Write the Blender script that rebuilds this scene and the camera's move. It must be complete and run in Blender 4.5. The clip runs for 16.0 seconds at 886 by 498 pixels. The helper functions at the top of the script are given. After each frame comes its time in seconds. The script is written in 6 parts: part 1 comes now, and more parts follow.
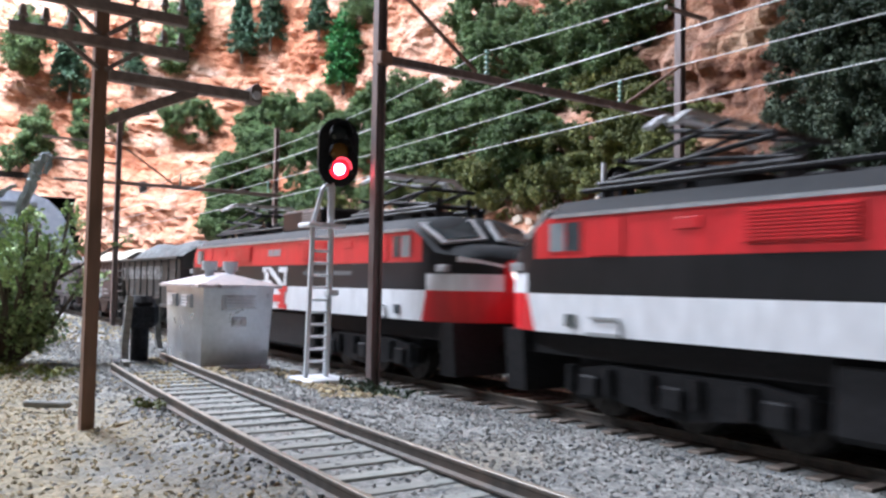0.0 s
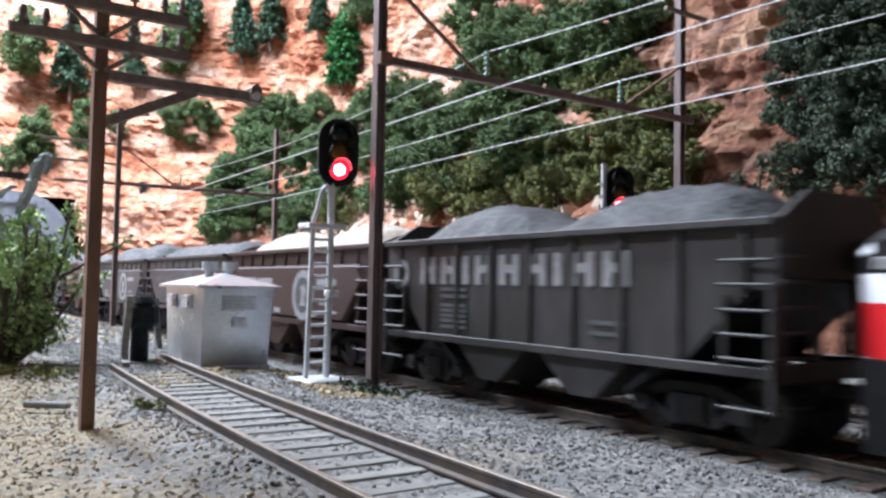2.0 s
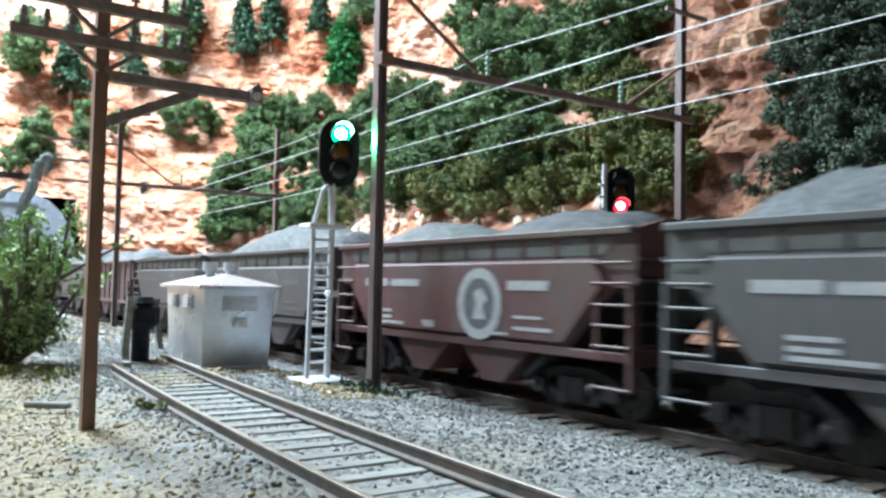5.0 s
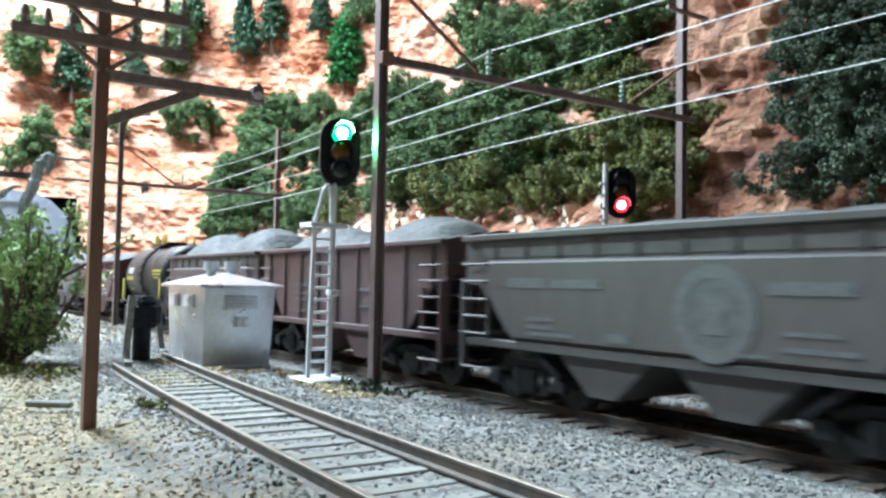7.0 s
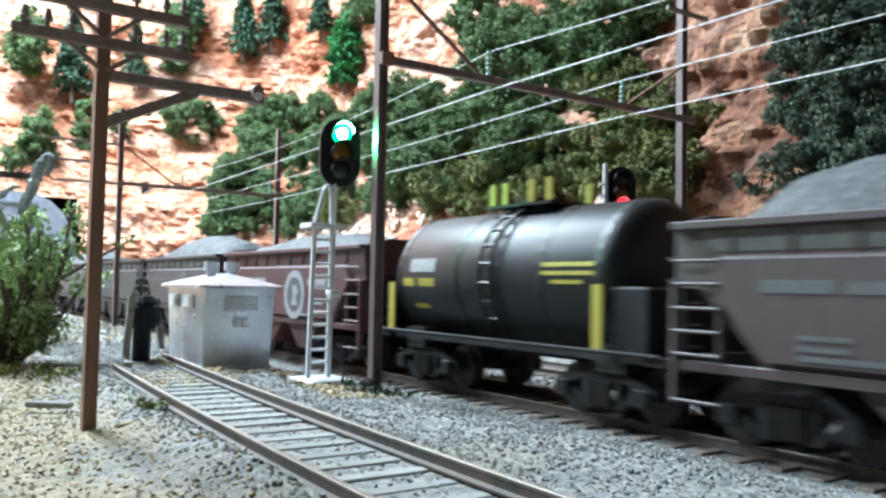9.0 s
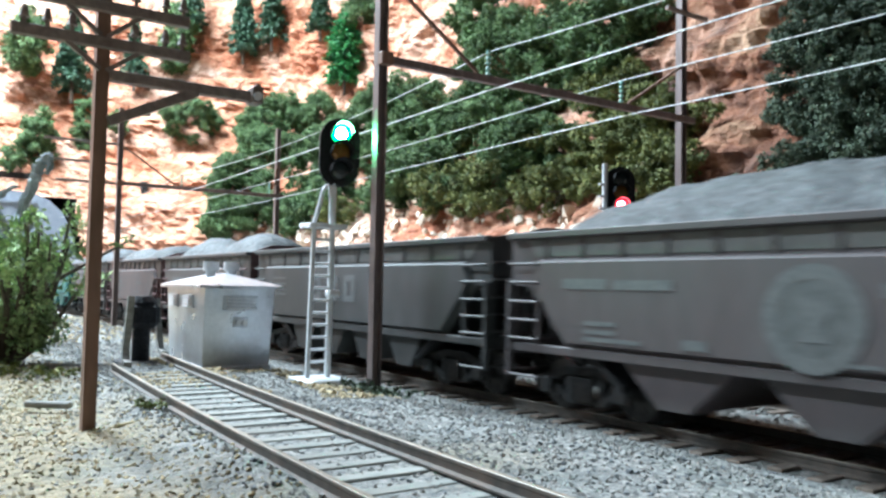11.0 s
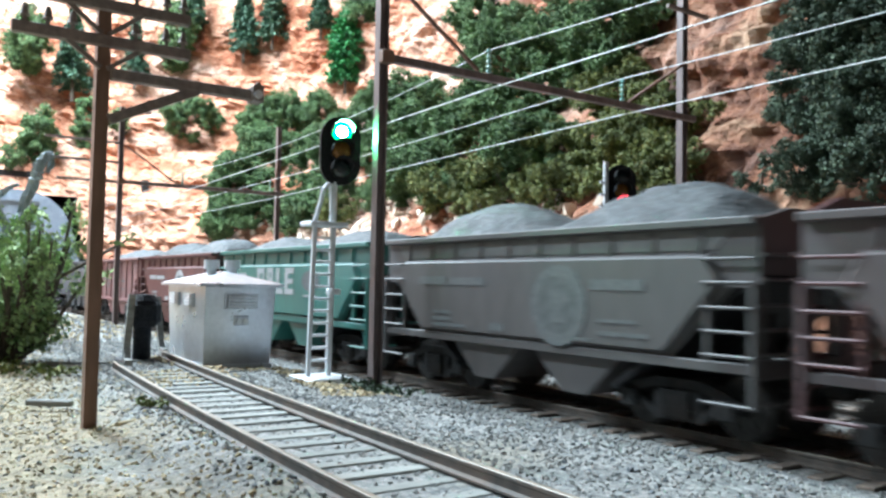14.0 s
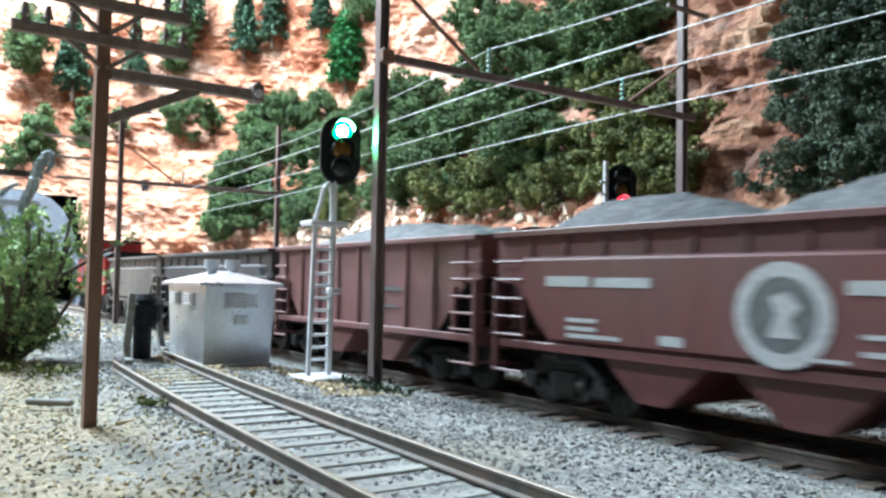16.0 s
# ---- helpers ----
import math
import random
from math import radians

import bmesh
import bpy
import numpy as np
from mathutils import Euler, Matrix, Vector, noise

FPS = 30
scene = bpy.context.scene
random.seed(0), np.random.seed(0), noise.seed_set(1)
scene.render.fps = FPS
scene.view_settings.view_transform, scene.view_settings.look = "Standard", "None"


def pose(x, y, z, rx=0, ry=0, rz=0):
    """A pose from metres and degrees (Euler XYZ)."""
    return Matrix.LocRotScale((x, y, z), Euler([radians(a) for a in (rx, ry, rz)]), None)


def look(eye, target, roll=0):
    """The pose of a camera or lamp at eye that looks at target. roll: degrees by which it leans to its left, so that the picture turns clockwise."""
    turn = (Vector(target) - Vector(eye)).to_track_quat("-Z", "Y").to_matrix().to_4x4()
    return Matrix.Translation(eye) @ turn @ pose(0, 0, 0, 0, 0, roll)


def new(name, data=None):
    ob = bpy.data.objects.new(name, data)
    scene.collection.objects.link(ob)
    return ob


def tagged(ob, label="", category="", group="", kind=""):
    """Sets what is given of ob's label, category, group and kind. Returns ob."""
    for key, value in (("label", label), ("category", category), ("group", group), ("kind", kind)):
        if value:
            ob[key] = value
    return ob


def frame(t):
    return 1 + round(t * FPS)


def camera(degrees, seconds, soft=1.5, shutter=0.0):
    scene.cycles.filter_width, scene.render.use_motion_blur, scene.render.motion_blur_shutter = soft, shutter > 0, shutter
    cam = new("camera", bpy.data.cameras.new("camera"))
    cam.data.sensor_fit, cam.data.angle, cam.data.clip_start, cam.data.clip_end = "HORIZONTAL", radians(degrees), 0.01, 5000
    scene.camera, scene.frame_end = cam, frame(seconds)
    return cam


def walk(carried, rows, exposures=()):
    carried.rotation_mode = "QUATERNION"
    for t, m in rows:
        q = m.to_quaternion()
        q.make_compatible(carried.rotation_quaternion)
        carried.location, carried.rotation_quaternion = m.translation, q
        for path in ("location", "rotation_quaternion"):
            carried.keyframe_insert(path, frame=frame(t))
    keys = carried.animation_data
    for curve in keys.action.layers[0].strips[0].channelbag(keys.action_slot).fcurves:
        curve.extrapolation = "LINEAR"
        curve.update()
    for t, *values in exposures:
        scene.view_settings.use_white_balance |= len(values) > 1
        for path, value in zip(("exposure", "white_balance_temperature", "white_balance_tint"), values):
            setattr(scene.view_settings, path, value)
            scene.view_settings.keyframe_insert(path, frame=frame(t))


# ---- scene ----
# A model railway at 1:87. Lengths below are in millimetres, z = 0 at the main line's rail heads;
# x runs along the main line the way the train goes, y towards the hillside.
from mathutils.geometry import tessellate_polygon

K = 0.001
SPEED = 152.0          # mm per second
EYE = (0.0, 0.0, 25.2 * K)


def aim(dx=0.0, dy=0.0):
    """The camera's pose, swayed by a few tenths of a thousandth of a turn."""
    yaw, pitch = radians(34.4) - dx / 1421, radians(2.58) + dy / 1421
    way = Vector((-math.cos(yaw) * math.cos(pitch), math.sin(yaw) * math.cos(pitch), math.sin(pitch)))
    return look(EYE, Vector(EYE) + way, 1.05)


cam = camera(57.76, 16.0, soft=2.6, shutter=0.45)
walk(cam, [(t, aim(dx, dy)) for t, dx, dy in (
    (0, 0, 0), (1.5, 0, 0), (2, 0, 1), (2.5, 0, 1.2), (3, 0.4, 2.5), (3.5, 0.4, 2.7), (4.2, 0.5, 2.3), (5.3, 1.8, 1),
    (6.3, 3, 0), (7.5, 3, 0.3), (8, 3, 1), (9.2, 3, 0.8), (10.3, 2.5, 0.8), (11.3, 2, 0.8), (11.6, 2.2, 0.3), (12, 3.3, -5),
    (12.5, 4.7, -8), (13, 4.7, -8.2), (13.5, 4, -4.6), (14, 3.3, -2.2), (14.5, 3.5, -2.6), (15, 3.2, -3), (16, 3.6, -3.3))],
     # the clip's camera opens up and turns cooler once the green light fills its picture
     exposures=[(0, 0.12, 5850, 18), (3.1, 0.15, 5820, 18), (3.7, 0.52, 5600, 4), (16, 0.54, 5600, 4)])

# ---- light: fluorescent fittings under the ceiling of a closed room ----
world = bpy.data.worlds.new("world")
scene.world = world
world.use_nodes = True
world.node_tree.nodes["Background"].inputs[0].default_value = (0.9, 0.95, 1.0, 1)
world.node_tree.nodes["Background"].inputs[1].default_value = 0.02


def tube_lamp(name, x, y, z, w, d, watts, tilt=0.0):
    data = bpy.data.lights.new(name, "AREA")
    data.shape, data.size, data.size_y, data.energy, data.color = "RECTANGLE", w * K, d * K, watts, (0.90, 0.97, 1.0)
    ob = new(name, data)
    ob.matrix_world = pose(x * K, y * K, z * K, tilt, 0, 0)
    return ob


LAMPS = [(-800, -40, 740, 560), (-1380, -850, 1170, 1250)]
for (lx, ly, lz, lw), watts in zip(LAMPS, (28.0, 46.0)):
    tube_lamp("ceiling_tube_light", lx, ly, lz, lw, 160, watts)


# ---- helpers ----
def link_socket(nt, a, b):
    nt.links.new(a, b)


def rgba(c):
    return (c[0], c[1], c[2], 1)


def material(name, c1, c2, grain=1.0, rough=0.7, metal=0.0, bump=0.25, stain=None, stain_size=12.0, stain_amount=0.5,
             stretch=(1, 1, 1), vary=0.0, depth=0.15, island=0.0, contrast=0.2):
    """A procedural surface: two colours mixed at the grain's size (mm), broad stains over it, fine relief."""
    m = bpy.data.materials.new(name)
    m.use_nodes = True
    nt = m.node_tree
    n = nt.nodes
    bsdf = n["Principled BSDF"]
    co = n.new("ShaderNodeTexCoord")
    mp = n.new("ShaderNodeMapping")
    mp.inputs["Scale"].default_value = stretch
    link_socket(nt, co.outputs["Object"], mp.inputs["Vector"])
    fine = n.new("ShaderNodeTexNoise")
    fine.inputs["Scale"].default_value = 1000.0 / grain
    fine.inputs["Detail"].default_value = 4
    link_socket(nt, mp.outputs["Vector"], fine.inputs["Vector"])
    ramp = n.new("ShaderNodeValToRGB")
    ramp.color_ramp.elements[0].position, ramp.color_ramp.elements[1].position = 0.5 - contrast, 0.5 + contrast
    ramp.color_ramp.elements[0].color, ramp.color_ramp.elements[1].color = rgba(c1), rgba(c2)
    link_socket(nt, fine.outputs["Fac"], ramp.inputs["Fac"])
    colour = ramp.outputs["Color"]
    broad = n.new("ShaderNodeTexNoise")
    broad.inputs["Scale"].default_value = 1000.0 / stain_size
    broad.inputs["Detail"].default_value = 5
    broad.inputs["Roughness"].default_value = 0.65
    link_socket(nt, mp.outputs["Vector"], broad.inputs["Vector"])
    if stain:
        sr = n.new("ShaderNodeValToRGB")
        sr.color_ramp.elements[0].position, sr.color_ramp.elements[1].position = 0.45, 0.68
        sr.color_ramp.elements[0].color = (0, 0, 0, 1)
        sr.color_ramp.elements[1].color = (stain_amount, stain_amount, stain_amount, 1)
        link_socket(nt, broad.outputs["Fac"], sr.inputs["Fac"])
        mx = n.new("ShaderNodeMixRGB")
        mx.inputs["Color2"].default_value = rgba(stain)
        link_socket(nt, sr.outputs["Color"], mx.inputs["Fac"])
        link_socket(nt, colour, mx.inputs["Color1"])
        colour = mx.outputs["Color"]
    if vary or island:
        src = n.new("ShaderNodeNewGeometry").outputs["Random Per Island"] if island else n.new("ShaderNodeObjectInfo").outputs["Random"]
        amount = island or vary
        mr = n.new("ShaderNodeMapRange")
        mr.inputs["To Min"].default_value, mr.inputs["To Max"].default_value = 1 - amount, 1 + amount
        link_socket(nt, src, mr.inputs["Value"])
        hv = n.new("ShaderNodeHueSaturation")
        link_socket(nt, mr.outputs["Result"], hv.inputs["Value"])
        link_socket(nt, colour, hv.inputs["Color"])
        colour = hv.outputs["Color"]
    link_socket(nt, colour, bsdf.inputs["Base Color"])
    rr = n.new("ShaderNodeMapRange")
    rr.inputs["To Min"].default_value, rr.inputs["To Max"].default_value = max(rough - 0.12, 0.02), min(rough + 0.12, 1)
    link_socket(nt, broad.outputs["Fac"], rr.inputs["Value"])
    link_socket(nt, rr.outputs["Result"], bsdf.inputs["Roughness"])
    bsdf.inputs["Metallic"].default_value = metal
    if bump:
        bp = n.new("ShaderNodeBump")
        bp.inputs["Strength"].default_value = bump
        bp.inputs["Distance"].default_value = depth * K
        link_socket(nt, fine.outputs["Fac"], bp.inputs["Height"])
        link_socket(nt, bp.outputs["Normal"], bsdf.inputs["Normal"])
    return m


def glowing(name, colour, strength):
    m = bpy.data.materials.new(name)
    m.use_nodes = True
    b = m.node_tree.nodes["Principled BSDF"]
    b.inputs["Base Color"].default_value = rgba([0.3 * c for c in colour])
    b.inputs["Emission Color"].default_value = rgba(colour)
    b.inputs["Emission Strength"].default_value = strength
    return m


def thing(name, x, y, z, label, category, group="", kind="", turn=0.0):
    ob = new(name)
    ob.empty_display_size = 0.01
    ob.matrix_world = pose(x * K, y * K, z * K, 0, 0, turn)
    return tagged(ob, label, category, group, kind)


def mesh_of(bm, materials, smooth=False):
    bmesh.ops.recalc_face_normals(bm, faces=bm.faces)
    bmesh.ops.scale(bm, vec=(K, K, K), verts=bm.verts)
    me = bpy.data.meshes.new("mesh")
    bm.to_mesh(me)
    bm.free()
    for m in materials if isinstance(materials, (list, tuple)) else [materials]:
        me.materials.append(m)
    if smooth:
        me.polygons.foreach_set("use_smooth", [True] * len(me.polygons))
        me.set_sharp_from_angle(angle=radians(38))
    return me


def part(name, bm, materials, parent=None, label="", smooth=False, at=None):
    """Links a bmesh (mm, in its parent's space) as one mesh object under a thing or a part."""
    ob = new(name, mesh_of(bm, materials, smooth) if isinstance(bm, bmesh.types.BMesh) else bm)
    if parent is not None:
        ob.parent = parent
    if at is not None:
        ob.matrix_basis = pose(at[0] * K, at[1] * K, at[2] * K)
    if label:
        tagged(ob, label)
    return ob


def arrays(name, verts, faces, materials, parent=None, label="", smooth=False):
    """A mesh from arrays of places (mm) and corners."""
    me = bpy.data.meshes.new(name)
    verts = np.asarray(verts, dtype=np.float32) * K
    faces = np.asarray(faces, dtype=np.int32)
    k = faces.shape[1]
    me.vertices.add(len(verts))
    me.vertices.foreach_set("co", verts.ravel())
    me.loops.add(faces.size)
    me.loops.foreach_set("vertex_index", faces.ravel())
    me.polygons.add(len(faces))
    me.polygons.foreach_set("loop_start", np.arange(0, faces.size, k, dtype=np.int32))
    me.update(calc_edges=True)
    for m in materials if isinstance(materials, (list, tuple)) else [materials]:
        me.materials.append(m)
    me.polygons.foreach_set("use_smooth", [smooth] * len(me.polygons))
    ob = new(name, me)
    if parent is not None:
        ob.parent = parent
    if label:
        tagged(ob, label)
    return ob


def box(bm, x0, x1, y0, y1, z0, z1, bevel=0.0, mat=0):
    vs = [bm.verts.new(p) for p in ((x0, y0, z0), (x1, y0, z0), (x1, y1, z0), (x0, y1, z0), (x0, y0, z1), (x1, y0, z1), (x1, y1, z1), (x0, y1, z1))]
    fs = [bm.faces.new([vs[i] for i in f]) for f in ((0, 3, 2, 1), (4, 5, 6, 7), (0, 1, 5, 4), (1, 2, 6, 5), (2, 3, 7, 6), (3, 0, 4, 7))]
    for f in fs:
        f.material_index = mat
    if bevel:
        es = list({e for f in fs for e in f.edges})
        bmesh.ops.bevel(bm, geom=es, offset=bevel, segments=1, affect="EDGES", profile=0.5)
    return bm


def new_box(*a, bevel=0.0):
    return box(bmesh.new(), *a, bevel=bevel)


def rod(bm, p, q, r, sides=8, r2=None, mat=0):
    """A round bar from p to q."""
    p, q = Vector(p), Vector(q)
    w = (q - p).normalized()
    a = w.orthogonal().normalized()
    b = w.cross(a)
    rings = []
    for c, rad in ((p, r), (q, r if r2 is None else r2)):
        rings.append([bm.verts.new(c + (a * math.cos(2 * math.pi * i / sides) + b * math.sin(2 * math.pi * i / sides)) * rad) for i in range(sides)])
    for i in range(sides):
        f = bm.faces.new((rings[0][i], rings[0][(i + 1) % sides], rings[1][(i + 1) % sides], rings[1][i]))
        f.material_index = mat
    bm.faces.new(rings[0][::-1]).material_index = mat
    bm.faces.new(rings[1]).material_index = mat
    return bm


def new_rod(*a, **k):
    return rod(bmesh.new(), *a, **k)


def bar(bm, p, q, w, h, up=(0, 0, 1)):
    """A square bar from p to q, w across and h deep."""
    p, q = Vector(p), Vector(q)
    d = (q - p).normalized()
    s = d.cross(Vector(up)).normalized() * (w / 2)
    t = s.cross(d).normalized() * (h / 2)
    a = [bm.verts.new(c + i * s + j * t) for c in (p, q) for i, j in ((-1, -1), (1, -1), (1, 1), (-1, 1))]
    for f in ((0, 1, 2, 3), (7, 6, 5, 4), (0, 4, 5, 1), (1, 5, 6, 2), (2, 6, 7, 3), (3, 7, 4, 0)):
        bm.faces.new([a[i] for i in f])
    return bm


def new_bar(*a, **k):
    return bar(bmesh.new(), *a, **k)


def plate(bm, outline, axis, a, b, mat=0):
    """A flat outline (list of pairs) given depth from a to b along an axis: 'x', 'y' or 'z'."""
    def at(p, d):
        return {"x": (d, p[0], p[1]), "y": (p[0], d, p[1]), "z": (p[0], p[1], d)}[axis]
    lo, hi = [bm.verts.new(at(p, a)) for p in outline], [bm.verts.new(at(p, b)) for p in outline]
    n = len(outline)
    for tri in tessellate_polygon([[Vector((p[0], p[1], 0)) for p in outline]]):
        bm.faces.new([lo[i] for i in tri]).material_index = mat
        bm.faces.new([hi[i] for i in tri][::-1]).material_index = mat
    for i in range(n):
        bm.faces.new((lo[i], lo[(i + 1) % n], hi[(i + 1) % n], hi[i])).material_index = mat
    return bm


def new_plate(*a, **k):
    return plate(bmesh.new(), *a, **k)


def disc_outline(cx, cz, r, n=24, r2=None):
    return [(cx + r * math.cos(2 * math.pi * i / n), cz + (r2 or r) * math.sin(2 * math.pi * i / n)) for i in range(n)]


def ring(bm, cx, cz, r0, r1, axis_y0, axis_y1, n=28):
    """A flat ring in the xz plane, from y0 to y1."""
    v = [[bm.verts.new((cx + r * math.cos(2 * math.pi * i / n), y, cz + r * math.sin(2 * math.pi * i / n))) for i in range(n)]
         for r, y in ((r0, axis_y0), (r1, axis_y0), (r1, axis_y1), (r0, axis_y1))]
    for k in range(4):
        for i in range(n):
            bm.faces.new((v[k][i], v[k][(i + 1) % n], v[(k + 1) % 4][(i + 1) % n], v[(k + 1) % 4][i]))
    return bm


def fbm(x, y, z, octaves=4):
    return noise.fractal(Vector((x, y, z)), 0.9, 2.1, octaves)

# ---- materials ----
M = {}
M["rail"] = material("rail_steel", (0.05, 0.043, 0.036), (0.095, 0.08, 0.066), 2.0, 0.75, 0.1, 0.2, stain=(0.13, 0.09, 0.065), stain_size=9, stain_amount=0.6)
M["rail_top"] = material("polished_rail_head", (0.15, 0.13, 0.10), (0.24, 0.21, 0.165), 3.0, 0.5, 0.15, 0.05, stain=(0.25, 0.2, 0.14), stain_size=14, stain_amount=0.5)
M["tie"] = material("weathered_tie", (0.15, 0.155, 0.14), (0.27, 0.275, 0.25), 1.2, 0.85, 0, 0.5, stain=(0.12, 0.1, 0.08), stain_size=6, stretch=(1, 0.25, 1), vary=0.22)
M["tie_dark"] = material("creosoted_tie", (0.1, 0.078, 0.06), (0.2, 0.16, 0.13), 1.2, 0.85, 0, 0.5, stretch=(1, 0.25, 1), vary=0.25)
M["pole"] = material("brown_painted_pole", (0.14, 0.078, 0.05), (0.215, 0.122, 0.083), 1.5, 0.55, 0, 0.25, stain=(0.2, 0.13, 0.1), stain_size=8, stain_amount=0.4, stretch=(1, 1, 0.2))
M["mast"] = material("grey_brown_mast", (0.125, 0.093, 0.086), (0.21, 0.16, 0.15), 1.5, 0.5, 0, 0.25, stain=(0.075, 0.05, 0.045), stain_size=8, stain_amount=0.5, stretch=(1, 1, 0.2))
M["arm"] = material("grey_brown_arm", (0.16, 0.125, 0.11), (0.26, 0.21, 0.185), 1.2, 0.6, 0, 0.3, stain=(0.09, 0.06, 0.05), stain_size=7)
M["wire"] = material("silver_wire", (0.55, 0.56, 0.55), (0.66, 0.67, 0.66), 6.0, 0.5, 0.2, 0.0)
M["glass"] = material("green_insulator", (0.12, 0.3, 0.24), (0.25, 0.45, 0.38), 1.0, 0.15, 0, 0.0)
M["silver"] = material("aluminium_paint", (0.49, 0.52, 0.565), (0.58, 0.61, 0.655), 1.4, 0.3, 0.68, 0.03, stain=(0.33, 0.33, 0.33), stain_size=10, stain_amount=0.3, depth=0.08)
M["white_metal"] = material("pale_grey_paint", (0.58, 0.6, 0.62), (0.72, 0.74, 0.76), 1.2, 0.45, 0.25, 0.15, stain=(0.4, 0.42, 0.44), stain_size=6, stain_amount=0.4)
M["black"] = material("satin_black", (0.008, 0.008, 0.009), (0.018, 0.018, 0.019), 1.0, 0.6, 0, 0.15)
M["black_rough"] = material("sooty_black", (0.008, 0.009, 0.012), (0.024, 0.026, 0.032), 0.9, 0.6, 0, 0.8, depth=0.4)
M["dark_lens"] = material("unlit_lens", (0.02, 0.03, 0.03), (0.05, 0.05, 0.05), 2.0, 0.12, 0, 0.0)
M["amber_lens"] = material("unlit_amber_lens", (0.22, 0.1, 0.02), (0.3, 0.14, 0.03), 2.0, 0.15, 0, 0.0)
M["grey_wood"] = material("greyed_timber", (0.16, 0.16, 0.15), (0.3, 0.3, 0.28), 1.0, 0.85, 0, 0.5, stain=(0.1, 0.08, 0.06), stain_size=5, stretch=(0.4, 0.4, 1))
M["concrete"] = material("pale_concrete", (0.22, 0.25, 0.31), (0.31, 0.345, 0.41), 5.0, 0.8, 0, 0.3, stain=(0.22, 0.25, 0.3), stain_size=30, stain_amount=0.6)
M["dark_void"] = material("tunnel_darkness_paint", (0.012, 0.012, 0.012), (0.03, 0.028, 0.026), 6.0, 0.95, 0, 0.3)
M["drift"] = material("grey_driftwood", (0.14, 0.18, 0.185), (0.42, 0.48, 0.5), 1.6, 0.8, 0, 0.7, stain=(0.07, 0.09, 0.09), stain_size=7, stretch=(1, 1, 0.35), depth=0.4)
M["bark"] = material("brown_bark", (0.06, 0.045, 0.035), (0.16, 0.13, 0.1), 1.2, 0.9, 0, 0.6, stretch=(1, 1, 0.3))
M["coal"] = material("crushed_coal", (0.018, 0.021, 0.022), (0.09, 0.10, 0.104), 1.5, 0.75, 0, 1.0, stain=(0.03, 0.032, 0.034), stain_size=5, stain_amount=0.7, depth=0.8)
M["sand_load"] = material("pale_sand_load", (0.3, 0.265, 0.21), (0.48, 0.43, 0.35), 1.3, 0.9, 0, 0.7, depth=0.5)
M["plaster"] = material("dark_room_wall_paint", (0.22, 0.22, 0.22), (0.27, 0.27, 0.27), 40, 0.9, 0, 0.05)
M["ceiling"] = material("white_ceiling_paint", (0.78, 0.78, 0.77), (0.82, 0.82, 0.81), 30, 0.9, 0, 0.05)
M["carpet"] = material("dark_room_floor", (0.12, 0.12, 0.13), (0.2, 0.2, 0.2), 20, 0.9, 0, 0.2)


def leafage(name, dark, light, rough=0.75):
    m = material(name, dark, light, 3.0, rough, 0, 0.3, stain=[0.55 * c for c in dark], stain_size=16, stain_amount=0.7, island=0.45)
    m.node_tree.nodes["Principled BSDF"].inputs["Subsurface Weight"].default_value = 0.0
    return m


M["leaf_dark"] = leafage("dark_green_leaf", (0.042, 0.088, 0.03), (0.15, 0.23, 0.075))
M["leaf_olive"] = leafage("olive_green_leaf", (0.06, 0.085, 0.02), (0.21, 0.22, 0.05))
M["leaf_blue"] = leafage("blue_green_leaf", (0.02, 0.042, 0.024), (0.085, 0.115, 0.06))
M["leaf_fir"] = leafage("fir_needle", (0.03, 0.075, 0.045), (0.09, 0.17, 0.095))
M["leaf_bright"] = leafage("bright_green_leaf", (0.02, 0.13, 0.035), (0.06, 0.28, 0.07))
M["leaf_bush"] = leafage("mid_green_bush_leaf", (0.2, 0.32, 0.13), (0.48, 0.6, 0.27))


